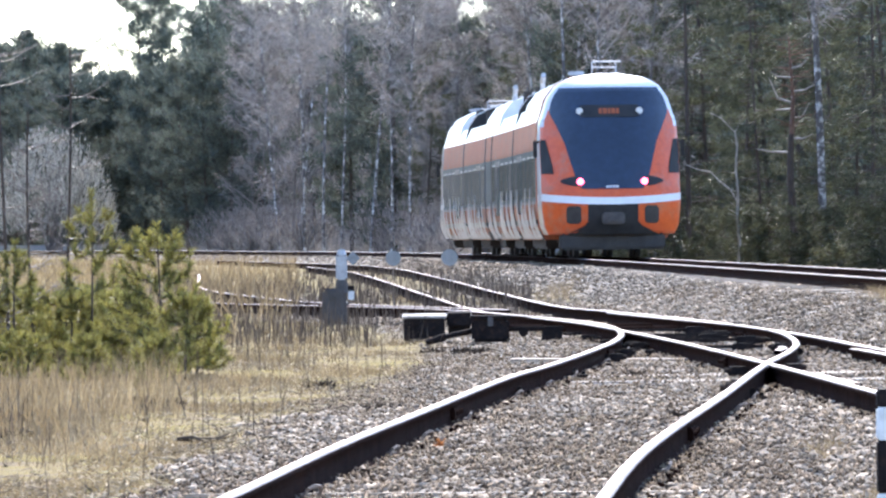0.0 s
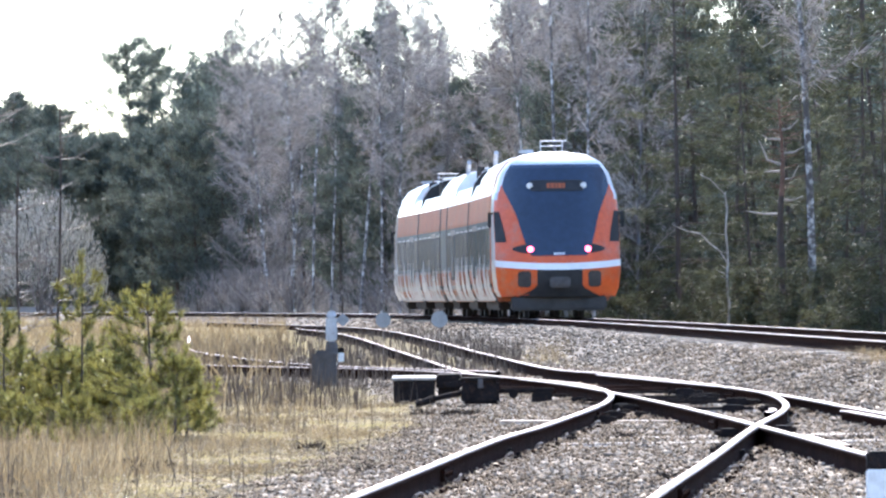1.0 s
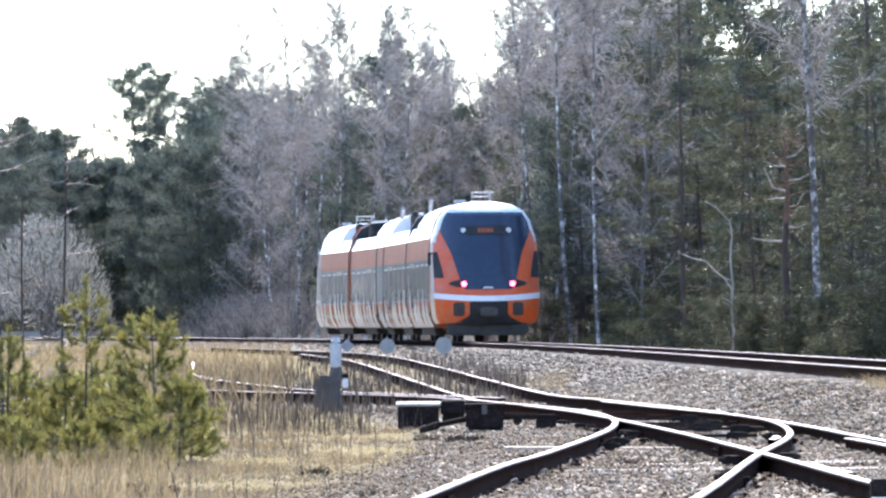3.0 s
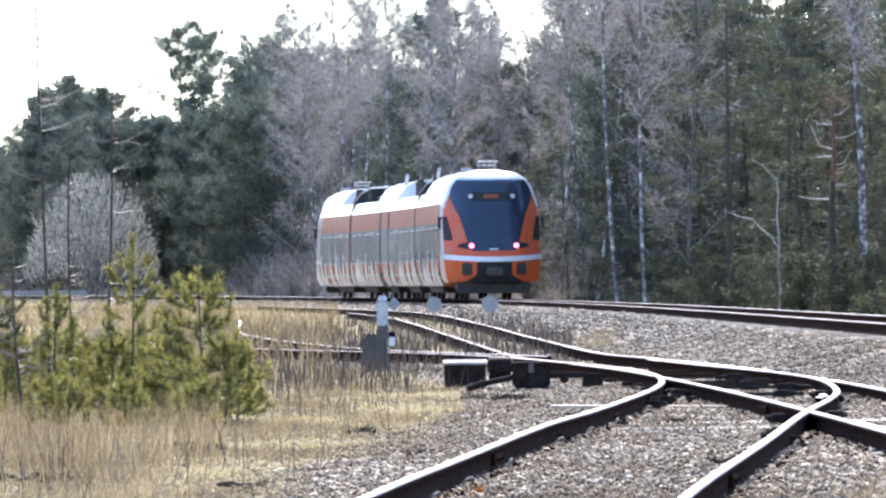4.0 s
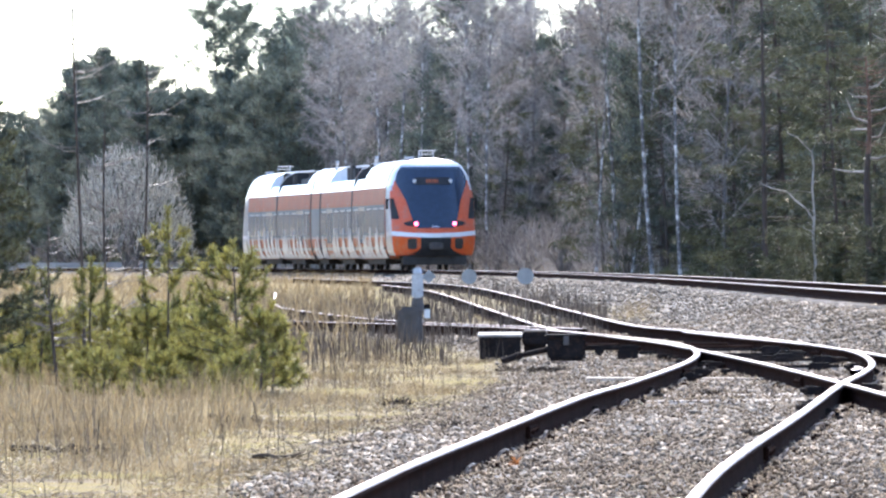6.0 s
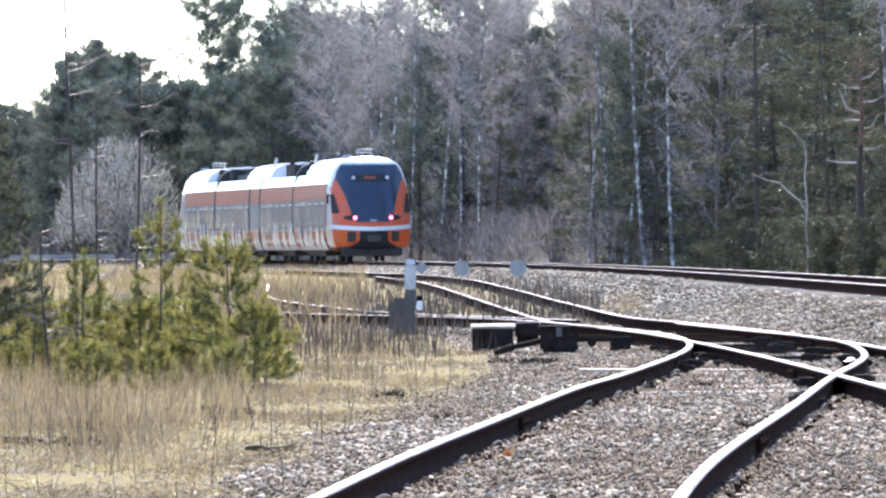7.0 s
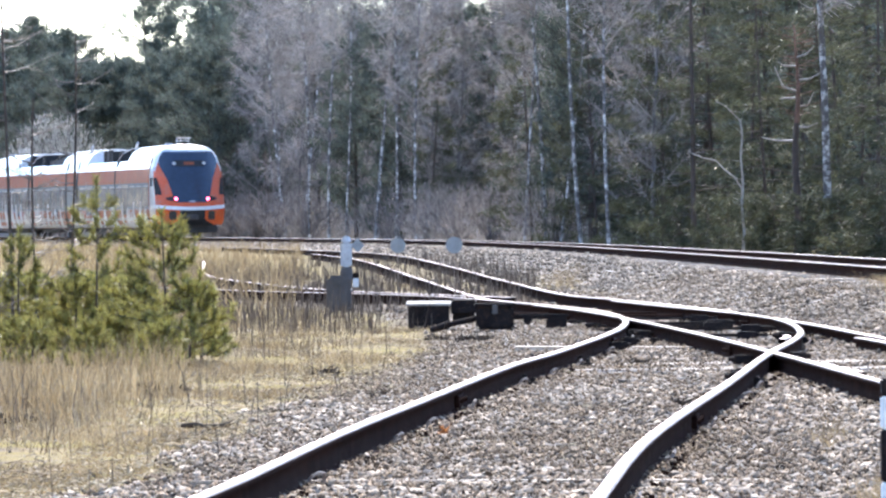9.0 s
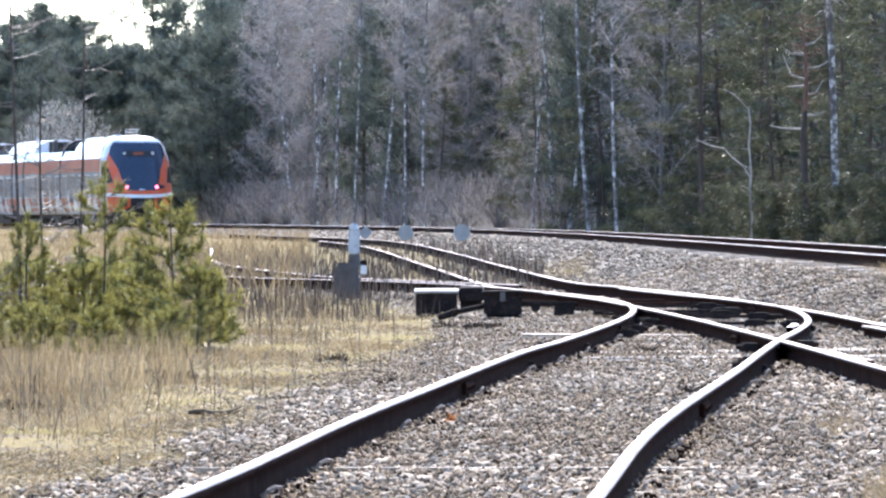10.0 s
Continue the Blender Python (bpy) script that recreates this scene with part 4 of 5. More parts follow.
    for i in range(46):
        z, a = rnd(4.0, 6.6), rnd(0, 6.28)
        o = np.array((0, 0, z))
        q = o + np.array((math.cos(a), math.sin(a), rnd(-0.1, 0.5))) * rnd(0.3, 0.85)
        tw.tube(o, q, 0.016, 0.007, 3)
        for j in range(5):
            m = o + (q - o) * rnd(0.4, 1.0)
            tw.leaf(m, rvec(0.2) + np.array([0, 0, -0.05]), 0.012)
    e = new("old_pine_tree")
    mesh_ob("trunk", w.mesh("trunk"), M_BARK, e)
    mesh_ob("upper_trunk", tw.mesh("upper_trunk"), M_REDBARK, e, "reddish flaking upper trunk with thin dead twigs")
    mesh_ob("dead_limb_crown", k.mesh("dead_limb_crown"), M_DEADWOOD, e, "pale broken dead limbs")
    tagged(e, "old pine trunk with pale broken dead limbs", "tree")
    x = ray_x(47.6, 207)
    e.matrix_basis = pose(x, 207, float(ground_z(x, 207)) - 0.05)
    W = bush(41, 7.3, 7.6, M_CATKIN, "round silvery willow bush in bloom before the pines", leafy=0.03, n=3800)
    W.matrix_basis = pose(ray_x(-53.2, 425), 425, float(ground_z(-21.9, 425)) - 0.1)
    K = bush(42, 2.6, 4.0, M_TWIG, "low bare shrub at the forest edge", "bare_shrub", 900, 0.01)
    first = True
    for u in (-30, -26, -23.5, -19, -8, -3, 1, 6, 15, -62, -68):
        y = 304 - 2.9 * u + rng.uniform(0, 6)
        x = ray_x(u, y)
        if first:
            K.matrix_basis, first = pose(x, y, float(ground_z(x, y)) - 0.1), False
        else:
            place(K, x, y, rng.uniform(0, 360))


def far_woods():
    rng = np.random.default_rng(5)
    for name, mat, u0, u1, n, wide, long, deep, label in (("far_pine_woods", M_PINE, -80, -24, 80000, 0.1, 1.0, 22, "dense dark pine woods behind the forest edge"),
                                              ("far_bare_woods", M_FARWOOD, -27, 32, 70000, 0.05, 1.0, 22, "dense bare grey woods behind the birches"),
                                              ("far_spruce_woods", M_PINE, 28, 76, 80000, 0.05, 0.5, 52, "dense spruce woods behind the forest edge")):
        u = rng.uniform(u0, u1, n)
        y = 330 - 2.6 * u + deep + rng.random(n) * 80
        x = u / 1000 * y
        top = np.interp(u, [-75, -63, -60, -56, -52, -47.6, -42, -36, -33, -30, -26.8, -24.5, -20, -12, -5, 8, 12, 75], [9, 10, 13, 14, 13, 11.4, 10.6, 11.6, 13.6, 14.4, 13.4, 12.6, 13, 13.6, 12.6, 11.6, 16, 16]) * (1 + 0.0012 * (y - 400))
        lump = np.array([noise.noise((a * 0.55, 0, 2)) for a in x])
        z = rng.random(n) ** 1.15 * top * (0.88 + 0.25 * lump)
        p = np.stack([x, y, z + ground_z(x, y)], 1)
        d = rng.normal(0, 1, (n, 3)) * np.array([0.5, 0.5, 0.8]) * long
        s = rng.normal(0, 1, (n, 3))
        big = rng.uniform(0.5, 1.2, (n, 1))
        v = np.stack([p - s * wide * big, p + s * wide * big, p + d * big], 1).reshape(-1, 3)
        tagged(mesh_ob(name, np_mesh(name, v, np.arange(3 * n).reshape(-1, 3)), mat), label, "woods", kind="stuff")
    # unseen woods added round the open ground to darken the flank's reflections
    n = 26000
    side = rng.random(n)
    x, y = rng.uniform(-300, 300, n), rng.uniform(-160, 900, n)
    y = np.where(side < 0.62, rng.uniform(60, 900, n), y)
    x = np.where(side < 0.62, -0.085 * y - 6 - rng.random(n) ** 1.6 * 230, x)
    y = np.where((side > 0.62) & (side < 0.8), rng.uniform(-160, -90, n), y)
    y = np.where(side >= 0.8, rng.uniform(-90, 500, n), y)
    x = np.where(side >= 0.8, 0.085 * np.maximum(y, 0) + 20 + rng.random(n) ** 1.6 * 150, x)
    ok = np.abs(x - main_x(y)) > 14
    x, y = x[ok], y[ok]
    n = len(x)
    z = rng.random(n) ** 0.8 * 14
    p = np.stack([x, y, z + 0.3], 1)
    s, d = rng.normal(0, 1, (n, 3)), rng.normal(0, 1, (n, 3))
    v = np.stack([p - s * 0.9, p + s * 0.9, p + d * 2.4], 1).reshape(-1, 3)
    tagged(mesh_ob("surrounding_woods", np_mesh("surrounding_woods", v, np.arange(3 * n).reshape(-1, 3)), M_FARWOOD), "unseen woods added for the train's flank to reflect", "woods", kind="stuff")
    n = 15000
    u = rng.uniform(-75, 72, n)
    y = 300 - 2.9 * u + rng.uniform(4, 50, n) - np.where(u > 20, 20, 0)
    x = u / 1000 * y
    ok = (x - main_x(y) > 4.0) & (u < 24 + rng.normal(0, 3, n))
    x, y = x[ok], y[ok]
    blades("undergrowth", x, y, rng.uniform(0.2, 1.3, len(x)), np.full(len(x), 0.02), 0.7, M_BRUSH, "tangled bare undergrowth below the trees", "undergrowth", 8)


def sapling(seed, h, whorls=6, label="young pine with bright yellow-green needles", leaf=None, per=5, low=0.12, reach=1.0):
    random.seed(seed)
    w, c = Soup(), Soup()
    p = trunk_line(h, 0.02)
    w.pipe(p, [0.015 * (1 - 0.7 * i / (len(p) - 1)) for i in range(len(p))], 6)

    def shoot(o, q, dens=1.0):
        o, q = np.asarray(o), np.asarray(q)
        d = q - o
        ln = np.linalg.norm(d)
        d = d / ln
        w.tube(o, q, 0.006, 0.003, 3)
        for k in range(int(ln * 360 * dens)):
            s = o + d * ln * rnd(0.1, 1.0)
            g = np.cross(d, rvec())
            g = g / (np.linalg.norm(g) + 1e-6) + d * rnd(0.6, 1.3)
            c.leaf(s, g / np.linalg.norm(g) * rnd(0.055, 0.095), 0.0044)
    shoot(along(p, 0.8), p[-1], 1.4)
    for b in range(whorls):
        s = low + (0.82 - low) * b / (whorls - 1)
        turn = rnd(0, 6.28)
        for k in range(per):
            a = turn + 6.28 * k / per + rnd(-0.4, 0.4)
            o = along(p, min(0.98, s + rnd(-0.015, 0.015)))
            ln = h * reach * rnd(0.16, 0.30) * (1.28 - 1.05 * s)
            d = np.array([math.cos(a), math.sin(a), rnd(0.15, 0.45)])
            q = o + d * ln
            shoot(o + d * ln * 0.35, q)
            for t in range(2):
                m = o + d * ln * rnd(0.45, 0.9)
                e = d * 0.6 + rvec(0.5) + np.array([0, 0, 0.5])
                shoot(m, m + e * rnd(0.09, 0.15))
            tip = q + np.array([d[0] * 0.25, d[1] * 0.25, 1.0]) * rnd(0.06, 0.12)
            shoot(q, tip, 1.2)
    return finish_tree("young_pine", w, M_BARK, c, leaf or M_NEEDLE, label)


def bare_sapling(seed, h, label="thin bare young birch in the dry grass"):
    random.seed(seed)
    w, c = Soup(), Soup()
    p = trunk_line(h, 0.06)
    w.pipe(p, [0.019 * (1 - 0.6 * i / (len(p) - 1)) for i in range(len(p))], 6)
    for b in range(30):
        s = rnd(0.22, 0.97)
        q = along(p, s)
        a = rnd(0, 6.28)
        d = np.array([math.cos(a), math.sin(a), rnd(-0.1, 0.3)])
        ln = rnd(0.2, 0.62) * (1.25 - 0.7 * s)
        # each twig sags outwards and then turns up
        for k in range(3):
            q2 = q + d * ln / 3
            c.tube(q, q2, 0.0075 - 0.0018 * k, 0.0057 - 0.0018 * k, 3)
            for t in range(2):
                m = q + (q2 - q) * rnd(0.2, 1)
                c.tube(m, m + (d + rvec(0.7)) * rnd(0.08, 0.2), 0.0032, 0.0014, 3)
            q, d = q2, d + np.array([0, 0, rnd(0.15, 0.4)])
    return finish_tree("birch_sapling", w, M_BARK, c, M_SHINYTWIG, label, "stem", "twig_crown")


def field():
    kinds = [sapling(51, 1.46, 8, reach=1.4, low=0.06, per=7), sapling(52, 1.78, 6, "tall thin young pine with sparse needles", per=3, low=0.34, reach=0.85),
             sapling(53, 1.3, 5, "thin young pine with a dark stem", per=3, low=0.45, reach=0.8), sapling(54, 0.8, 5, "small bushy young pine in the dry grass", reach=1.6, per=7),
             sapling(56, 0.42, 3, "small young pine low in the grass", reach=1.9)]
    spots = [(0, -38.4, 67), (1, -48.1, 71), (2, -58.4, 70), (3, -35.4, 66), (3, -42.2, 69.5), (4, -33.8, 68.5), (3, -45.2, 73), (3, -61.4, 75), (4, -54.6, 76), (4, -51.2, 78),
             (4, -46.4, 67), (3, -65.5, 74), (4, -68, 70), (2, -66.8, 78), (3, -56.2, 80), (3, -49.6, 82), (4, -40.2, 64.5), (3, -52.4, 74), (3, -57.4, 77), (3, -63.6, 78), (3, -47, 79), (4, -60, 68), (3, -69.5, 80), (4, -56.6, 66.5), (4, -49.2, 65.5), (3, -43.4, 78), (3, -50.8, 71)]
    seen = set()
    rng = random.Random(5)
    for k, u, y in spots:
        x = ray_x(u, y)
        if k in seen:
            place(kinds[k], x, y, rng.uniform(0, 360))
        else:
            seen.add(k)
            kinds[k].matrix_basis = pose(x, y, float(ground_z(x, y)) - 0.03)
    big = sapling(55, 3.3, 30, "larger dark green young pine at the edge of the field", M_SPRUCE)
    big.matrix_basis = pose(ray_x(-78.5, 62), 62, float(ground_z(-4.8, 62)))
    for i, (h, u, y) in enumerate(((4.6, -59.2, 72), (2.6, -55.6, 74), (3.3, -51.7, 76), (1.6, -62.9, 70))):
        b = bare_sapling(60 + i, h)
        b.matrix_basis = pose(ray_x(u, y), y, float(ground_z(ray_x(u, y), y)) - 0.03)


# ---- the diesel train; its own space: y ahead in its direction of travel, z up from the rail ----
SECTION = [(1.52, 0.48), (1.68, 0.80), (1.74, 1.25), (1.75, 2.80), (1.71, 3.42), (1.65, 3.56), (1.54, 3.98), (1.30, 4.32), (0.84, 4.54), (0.0, 4.63)]


def nose_y(x, z):
    """How far the cab's end lies ahead of its hindmost point."""
    back = np.interp(z, [0.45, 0.9, 1.4, 1.7, 2.2, 3.0, 3.7, 4.15, 4.45, 4.65], [0.30, 0.08, 0.0, 0.10, 0.34, 0.78, 1.2, 1.5, 1.85, 2.5])
    return back + 0.95 * np.abs(x / 1.75) ** 3.0


def half_width(z):
    return np.interp(z, [p[1] for p in SECTION], [p[0] for p in SECTION]) * np.interp(z, [0.45, 3.4, 4.4], [0.985, 0.985, 0.96])


def nose_patch(zlo, zhi, xl, xr, off, nz=14, nx=18, flip=False, length=0.0):
    """A skin on the cab's end between two edges that are functions of height."""
    bm = bmesh.new()
    rows = []
    for z in np.linspace(zlo, zhi, nz):
        a, b = xl(z), xr(z)
        rows.append([bm.verts.new((x, nose_y(x, z) - off, z)) for x in np.linspace(a, b, nx)])
    for r, s in zip(rows, rows[1:]):
        for i in range(nx - 1):
            bm.faces.new((r[i], r[i + 1], s[i + 1], s[i]))
    if flip:
        for v in bm.verts:
            v.co.y = length - v.co.y
            v.co.x = -v.co.x
    return bm


def body_shell(y0, y1, low=None):
    """A car body; low: stretch (y from, y to) where the roof is sunk for equipment."""
    bm = bmesh.new()
    ys = [y0, y1] if not low else [y0, low[0], low[0] + 0.02, low[0] + 0.5, low[1] - 0.5, low[1] - 0.02, low[1], y1]
    rings = []
    for i, y in enumerate(ys):
        prof = SECTION
        if low and low[0] < y < low[1]:
            prof = [(x, z) if z < 3.9 else (x * (0.98 if z < 4.1 else 0.9), 3.86 + 0.02 * (1.75 - x)) for x, z in SECTION]
        full = [(x, z) for x, z in prof] + [(-x, z) for x, z in reversed(prof[:-1])]
        rings.append([bm.verts.new((x, y, z)) for x, z in full])
    n = len(rings[0])
    for r, s in zip(rings, rings[1:]):
        for i in range(n - 1):
            bm.faces.new((r[i], r[i + 1], s[i + 1], s[i]))
        bm.faces.new((r[n - 1], r[0], s[0], s[n - 1]))
    bm.faces.new(rings[0])
    bm.faces.new(rings[-1][::-1])
    bmesh.ops.recalc_face_normals(bm, faces=bm.faces)
    for f in bm.faces:
        c = f.calc_center_median()
        f.material_index = 1 if c.z > 3.43 else 0
    return bm


def side_x(z):
    return float(np.interp(z, [p[1] for p in SECTION], [p[0] for p in SECTION]))


def side_panel(s, y0, y1, z0, z1, off, depth=0.03, r=0.0):
    """A thin panel that lies on the flank s (-1 or 1)."""
    bm = bmesh.new()
    xo = [side_x(z0) + off, side_x(z1) + off]
    vs = []
    for d in (0, -depth):
        for y, z, x in ((y0, z0, xo[0]), (y1, z0, xo[0]), (y1, z1, xo[1]), (y0, z1, xo[1])):
            vs.append(bm.verts.new((s * (x + d), y, z)))
    for q in ((0, 1, 2, 3), (4, 7, 6, 5), (0, 4, 5, 1), (1, 5, 6, 2), (2, 6, 7, 3), (3, 7, 4, 0)):
        bm.faces.new([vs[i] for i in q])
    bmesh.ops.recalc_face_normals(bm, faces=bm.faces)
    return bm


def streak(s, y, z0, z1, w, tilt):
    """A pale painted streak, narrow and slanting, on the flank."""
    bm = bmesh.new()
    n = 6
    pts = []
    for i in range(n):
        u = i / (n - 1)
        z = z0 + (z1 - z0) * u
        yc = y + tilt * (u - u * u * 0.5)
        ww = w * (1 - 0.75 * u)
        pts.append((bm.verts.new((s * (side_x(z) + 0.036), yc - ww, z)), bm.verts.new((s * (side_x(z) + 0.036), yc + ww, z))))
    for (a, b), (c, d) in zip(pts, pts[1:]):
        bm.faces.new((a, b, d, c))
    return bm


def bogie(train, y):
    bg = part("bogie", box(bmesh.new(), -1.15, 1.15, y - 1.5, y + 1.5, 0.42, 0.72, 0.05), M_UNDER, train)
    for dy in (-1.1, 1.1):
        bm = bmesh.new()
        for s in (-1, 1):
            rod(bm, (s * 0.70, y + dy, 0.43), (s * 0.83, y + dy, 0.43), 0.43, n=24)
            rod(bm, (s * 0.83, y + dy, 0.43), (s * 1.02, y + dy, 0.43), 0.14, n=12)
        rod(bm, (-0.7, y + dy, 0.43), (0.7, y + dy, 0.43), 0.08)
        part("wheelset", bm, M_UNDER, bg)
    for s in (-1, 1):
        bm = box(bmesh.new(), s * 1.05 - 0.08, s * 1.05 + 0.08, y - 1.6, y + 1.6, 0.40, 0.62, 0.04)
        part("side_frame", bm, M_UNDER, bg)


def cab_end(train, flip, length):
    def p(name, zlo, zhi, xl, xr, off, mat, label="", parent=None, **kw):
        return part(name, nose_patch(zlo, zhi, xl, xr, off, flip=flip, length=length, **kw), mat, parent or cab, label, smooth=True)

    def yy(v):
        return length - v if flip else v
    # orange end shell, closed towards the car
    bm = nose_patch(0.6, 4.60, lambda z: -half_width(z), lambda z: half_width(z), 0.0, 40, 40, flip=flip, length=length)
    edge = [e for e in bm.edges if e.is_boundary]
    r = bmesh.ops.extrude_edge_only(bm, edges=edge)
    for v in r["geom"]:
        if isinstance(v, bmesh.types.BMVert):
            v.co.y = yy(3.3)
    bmesh.ops.recalc_face_normals(bm, faces=bm.faces)
    for f in bm.faces:
        c = f.calc_center_median()
        f.material_index = 1 if c.z > 4.08 else (0 if yy(c.y) < 1.75 else (2 if c.z < 3.43 else 1))
        f.smooth = True
    me = bpy.data.meshes.new("cab")
    bm.to_mesh(me)
    bm.free()
    cab = mesh_ob("cab", me, [M_ORANGE, M_TWHITE, M_TGREY], train, "rounded orange cab with a white roof")
    v_in = lambda z: np.minimum(np.interp(z, [1.70, 1.80, 2.17, 2.9, 3.6, 4.1], [0.72, 0.84, 0.95, 1.15, 1.46, 1.56]), half_width(z) * 0.93)
    p("windscreen", 1.72, 4.12, lambda z: -v_in(z), lambda z: v_in(z), 0.014, M_NAVY, "dark blue tapering windscreen", nz=24, nx=26)
    p("roof_brow", 4.11, 4.24, lambda z: -half_width(z) * 0.93, lambda z: half_width(z) * 0.93, 0.012, M_NAVY, nz=5, nx=26)
    p("display", 3.50, 3.80, lambda z: -0.72, lambda z: 0.72, 0.03, M_RUBBER, "black destination display", nz=3, nx=10)
    x = -0.27
    for w in (0.10, 0.13, 0.08, 0.12, 0.09):
        p("display_bar", 3.58, 3.72, lambda z, x=x: x, lambda z, x=x, w=w: x + w - 0.02, 0.04, M_LED, nz=2, nx=2)
        x += w
    for s in (-1, 1):
        cx, cz = s * 0.74, 3.65
        bm = bmesh.new()
        rod(bm, (cx, 0, 0), (cx, 0.05, 0), 0.085, n=18)
        for v in bm.verts:
            v.co.z += cz
            v.co.y = yy(v.co.y + float(nose_y(cx, cz)) - 0.065)
        part("marker_lamp", bm, M_LAMP, cab)
        lid = lambda z: 0.30 * (1 - ((z - 1.91) / 0.13) ** 2)
        a0, b0 = (lambda z: 0.90 - 0.5 * lid(z)), (lambda z: 0.90 + 1.25 * lid(z))
        p("light_housing", 1.785, 2.035, a0 if s > 0 else (lambda z: -b0(z)), b0 if s > 0 else (lambda z: -a0(z)), 0.02, M_RUBBER, "black almond-shaped light housing", nz=9, nx=10)
        bm = bmesh.new()
        rod(bm, (s * 0.79, 0, 0), (s * 0.79, 0.05, 0), 0.085, n=18)
        for v in bm.verts:
            v.co.z += 1.90
            v.co.y = yy(v.co.y + float(nose_y(0.79, 1.9)) - 0.07)
        part("tail_light", bm, M_TAIL if not flip else M_LAMP, cab, "glowing red tail light" if not flip else "unlit headlight")
        a, b = sorted((s * 0.78, s * 1.14))
        inset = lambda z: 0.07 * np.clip((np.abs(z - 1.08) - 0.15) / 0.07, 0, 1) ** 2
        p("hatch", 0.86, 1.30, lambda z, a=a: a + inset(z), lambda z, b=b: b - inset(z), 0.015, M_UNDER, "black hatch with a rounded frame", nz=13, nx=8)
        # side window of the cab
        e0 = lambda z: np.interp(z, [2.1, 2.3, 2.95], [1.42, 1.44, 1.58])
        e1 = lambda z: half_width(z) * 0.995
        p("cab_window", 2.1, 2.95, (lambda z: e0(z)) if s > 0 else (lambda z: -e1(z)), (lambda z: e1(z)) if s > 0 else (lambda z: -e0(z)), 0.02, M_RUBBER, "dark cab side window", nz=8, nx=8)
        bm = bmesh.new()
        rod(bm, (s * 1.66, yy(1.75), 2.95), (s * 1.84, yy(1.65), 2.85), 0.03)
        box(bm, s * 1.83 - 0.05, s * 1.83 + 0.05, yy(1.65) - 0.06, yy(1.65) + 0.06, 2.5, 2.95, 0.03)
        part("mirror", bm, M_RUBBER, cab)
    bm = bmesh.new()
    rows = []
    for x in np.linspace(-1.725, 1.725, 36):
        zc = 1.42 + 0.10 * abs(x / 1.72) ** 2
        rows.append([bm.verts.new((x * 0.993, yy(float(nose_y(x, zc + h)) - 0.03), zc + h)) for h in (-0.09, 0.09)])
    for a, b in zip(rows, rows[1:]):
        bm.faces.new((a[0], b[0], b[1], a[1]))
    part("white_stripe", bm, M_TWHITE, cab, "white curved bumper stripe", smooth=True)
    for s in (-1, 1):
        y0, y1 = sorted((yy(1.02), yy(2.3)))
        part("stripe_end", side_panel(s, y0, y1, 1.44, 1.60, -0.008), M_TWHITE, cab, "white stripe end on the flank")
        y0, y1 = sorted((yy(2.2), yy(2.9)))
        part("stripe_hook", side_panel(s, y0, y1, 0.75, 1.58, -0.006), M_TWHITE, cab, "white hooked stripe on the flank")
    p("coupler_hatch", 0.60, 1.34, lambda z: -0.62 - 0.5 * np.clip((0.86 - z) / 0.26, 0, 1), lambda z: 0.62 + 0.5 * np.clip((0.86 - z) / 0.26, 0, 1), 0.016, M_RUBBER, "black coupler opening", nz=8, nx=10)
    bm = box(bmesh.new(), -0.28, 0.28, yy(0.0) - 0.14, yy(0.0) + 0.14, 0.84, 1.14, 0.04)
    box(bm, -0.13, 0.13, yy(-0.12) - 0.08, yy(-0.12) + 0.08, 0.9, 1.08, 0.03)
    part("coupler", bm, M_CAST, cab)
    x = -0.16
    for w in (0.085, 0.075, 0.085, 0.075):
        p("number_bar", 1.745, 1.80, lambda z, x=x: x, lambda z, x=x, w=w: x + w - 0.02, 0.03, M_TWHITE, nz=2, nx=2)
        x += w
    part("obstacle_guard", box(bmesh.new(), -1.3, 1.3, yy(0.8) - 0.35, yy(0.8) + 0.35, 0.22, 0.62, 0.06), M_UNDER, cab)
    # aerial frame and lamps on the roof
    bm = bmesh.new()
    ya = yy(3.4)
    for s in (-0.3, 0.3):
        rod(bm, (s, ya, 4.6), (s, ya, 4.92), 0.018, n=6)
    rod(bm, (-0.3, ya, 4.92), (0.42, ya, 4.92), 0.018, n=6)
    rod(bm, (-0.3, ya, 4.78), (0.3, ya, 4.78), 0.014, n=6)
    box(bm, -0.9, -0.5, ya - 0.2, ya + 0.2, 4.58, 4.68, 0.03)
    part("roof_aerial", bm, M_GREYPAINT, cab)


TRAIN_LENGTH = 59.0
SECTIONS = [(0.0, 16.1), (16.1, 28.3), (28.3, 32.0), (32.0, 44.5), (44.5, 59.0)]


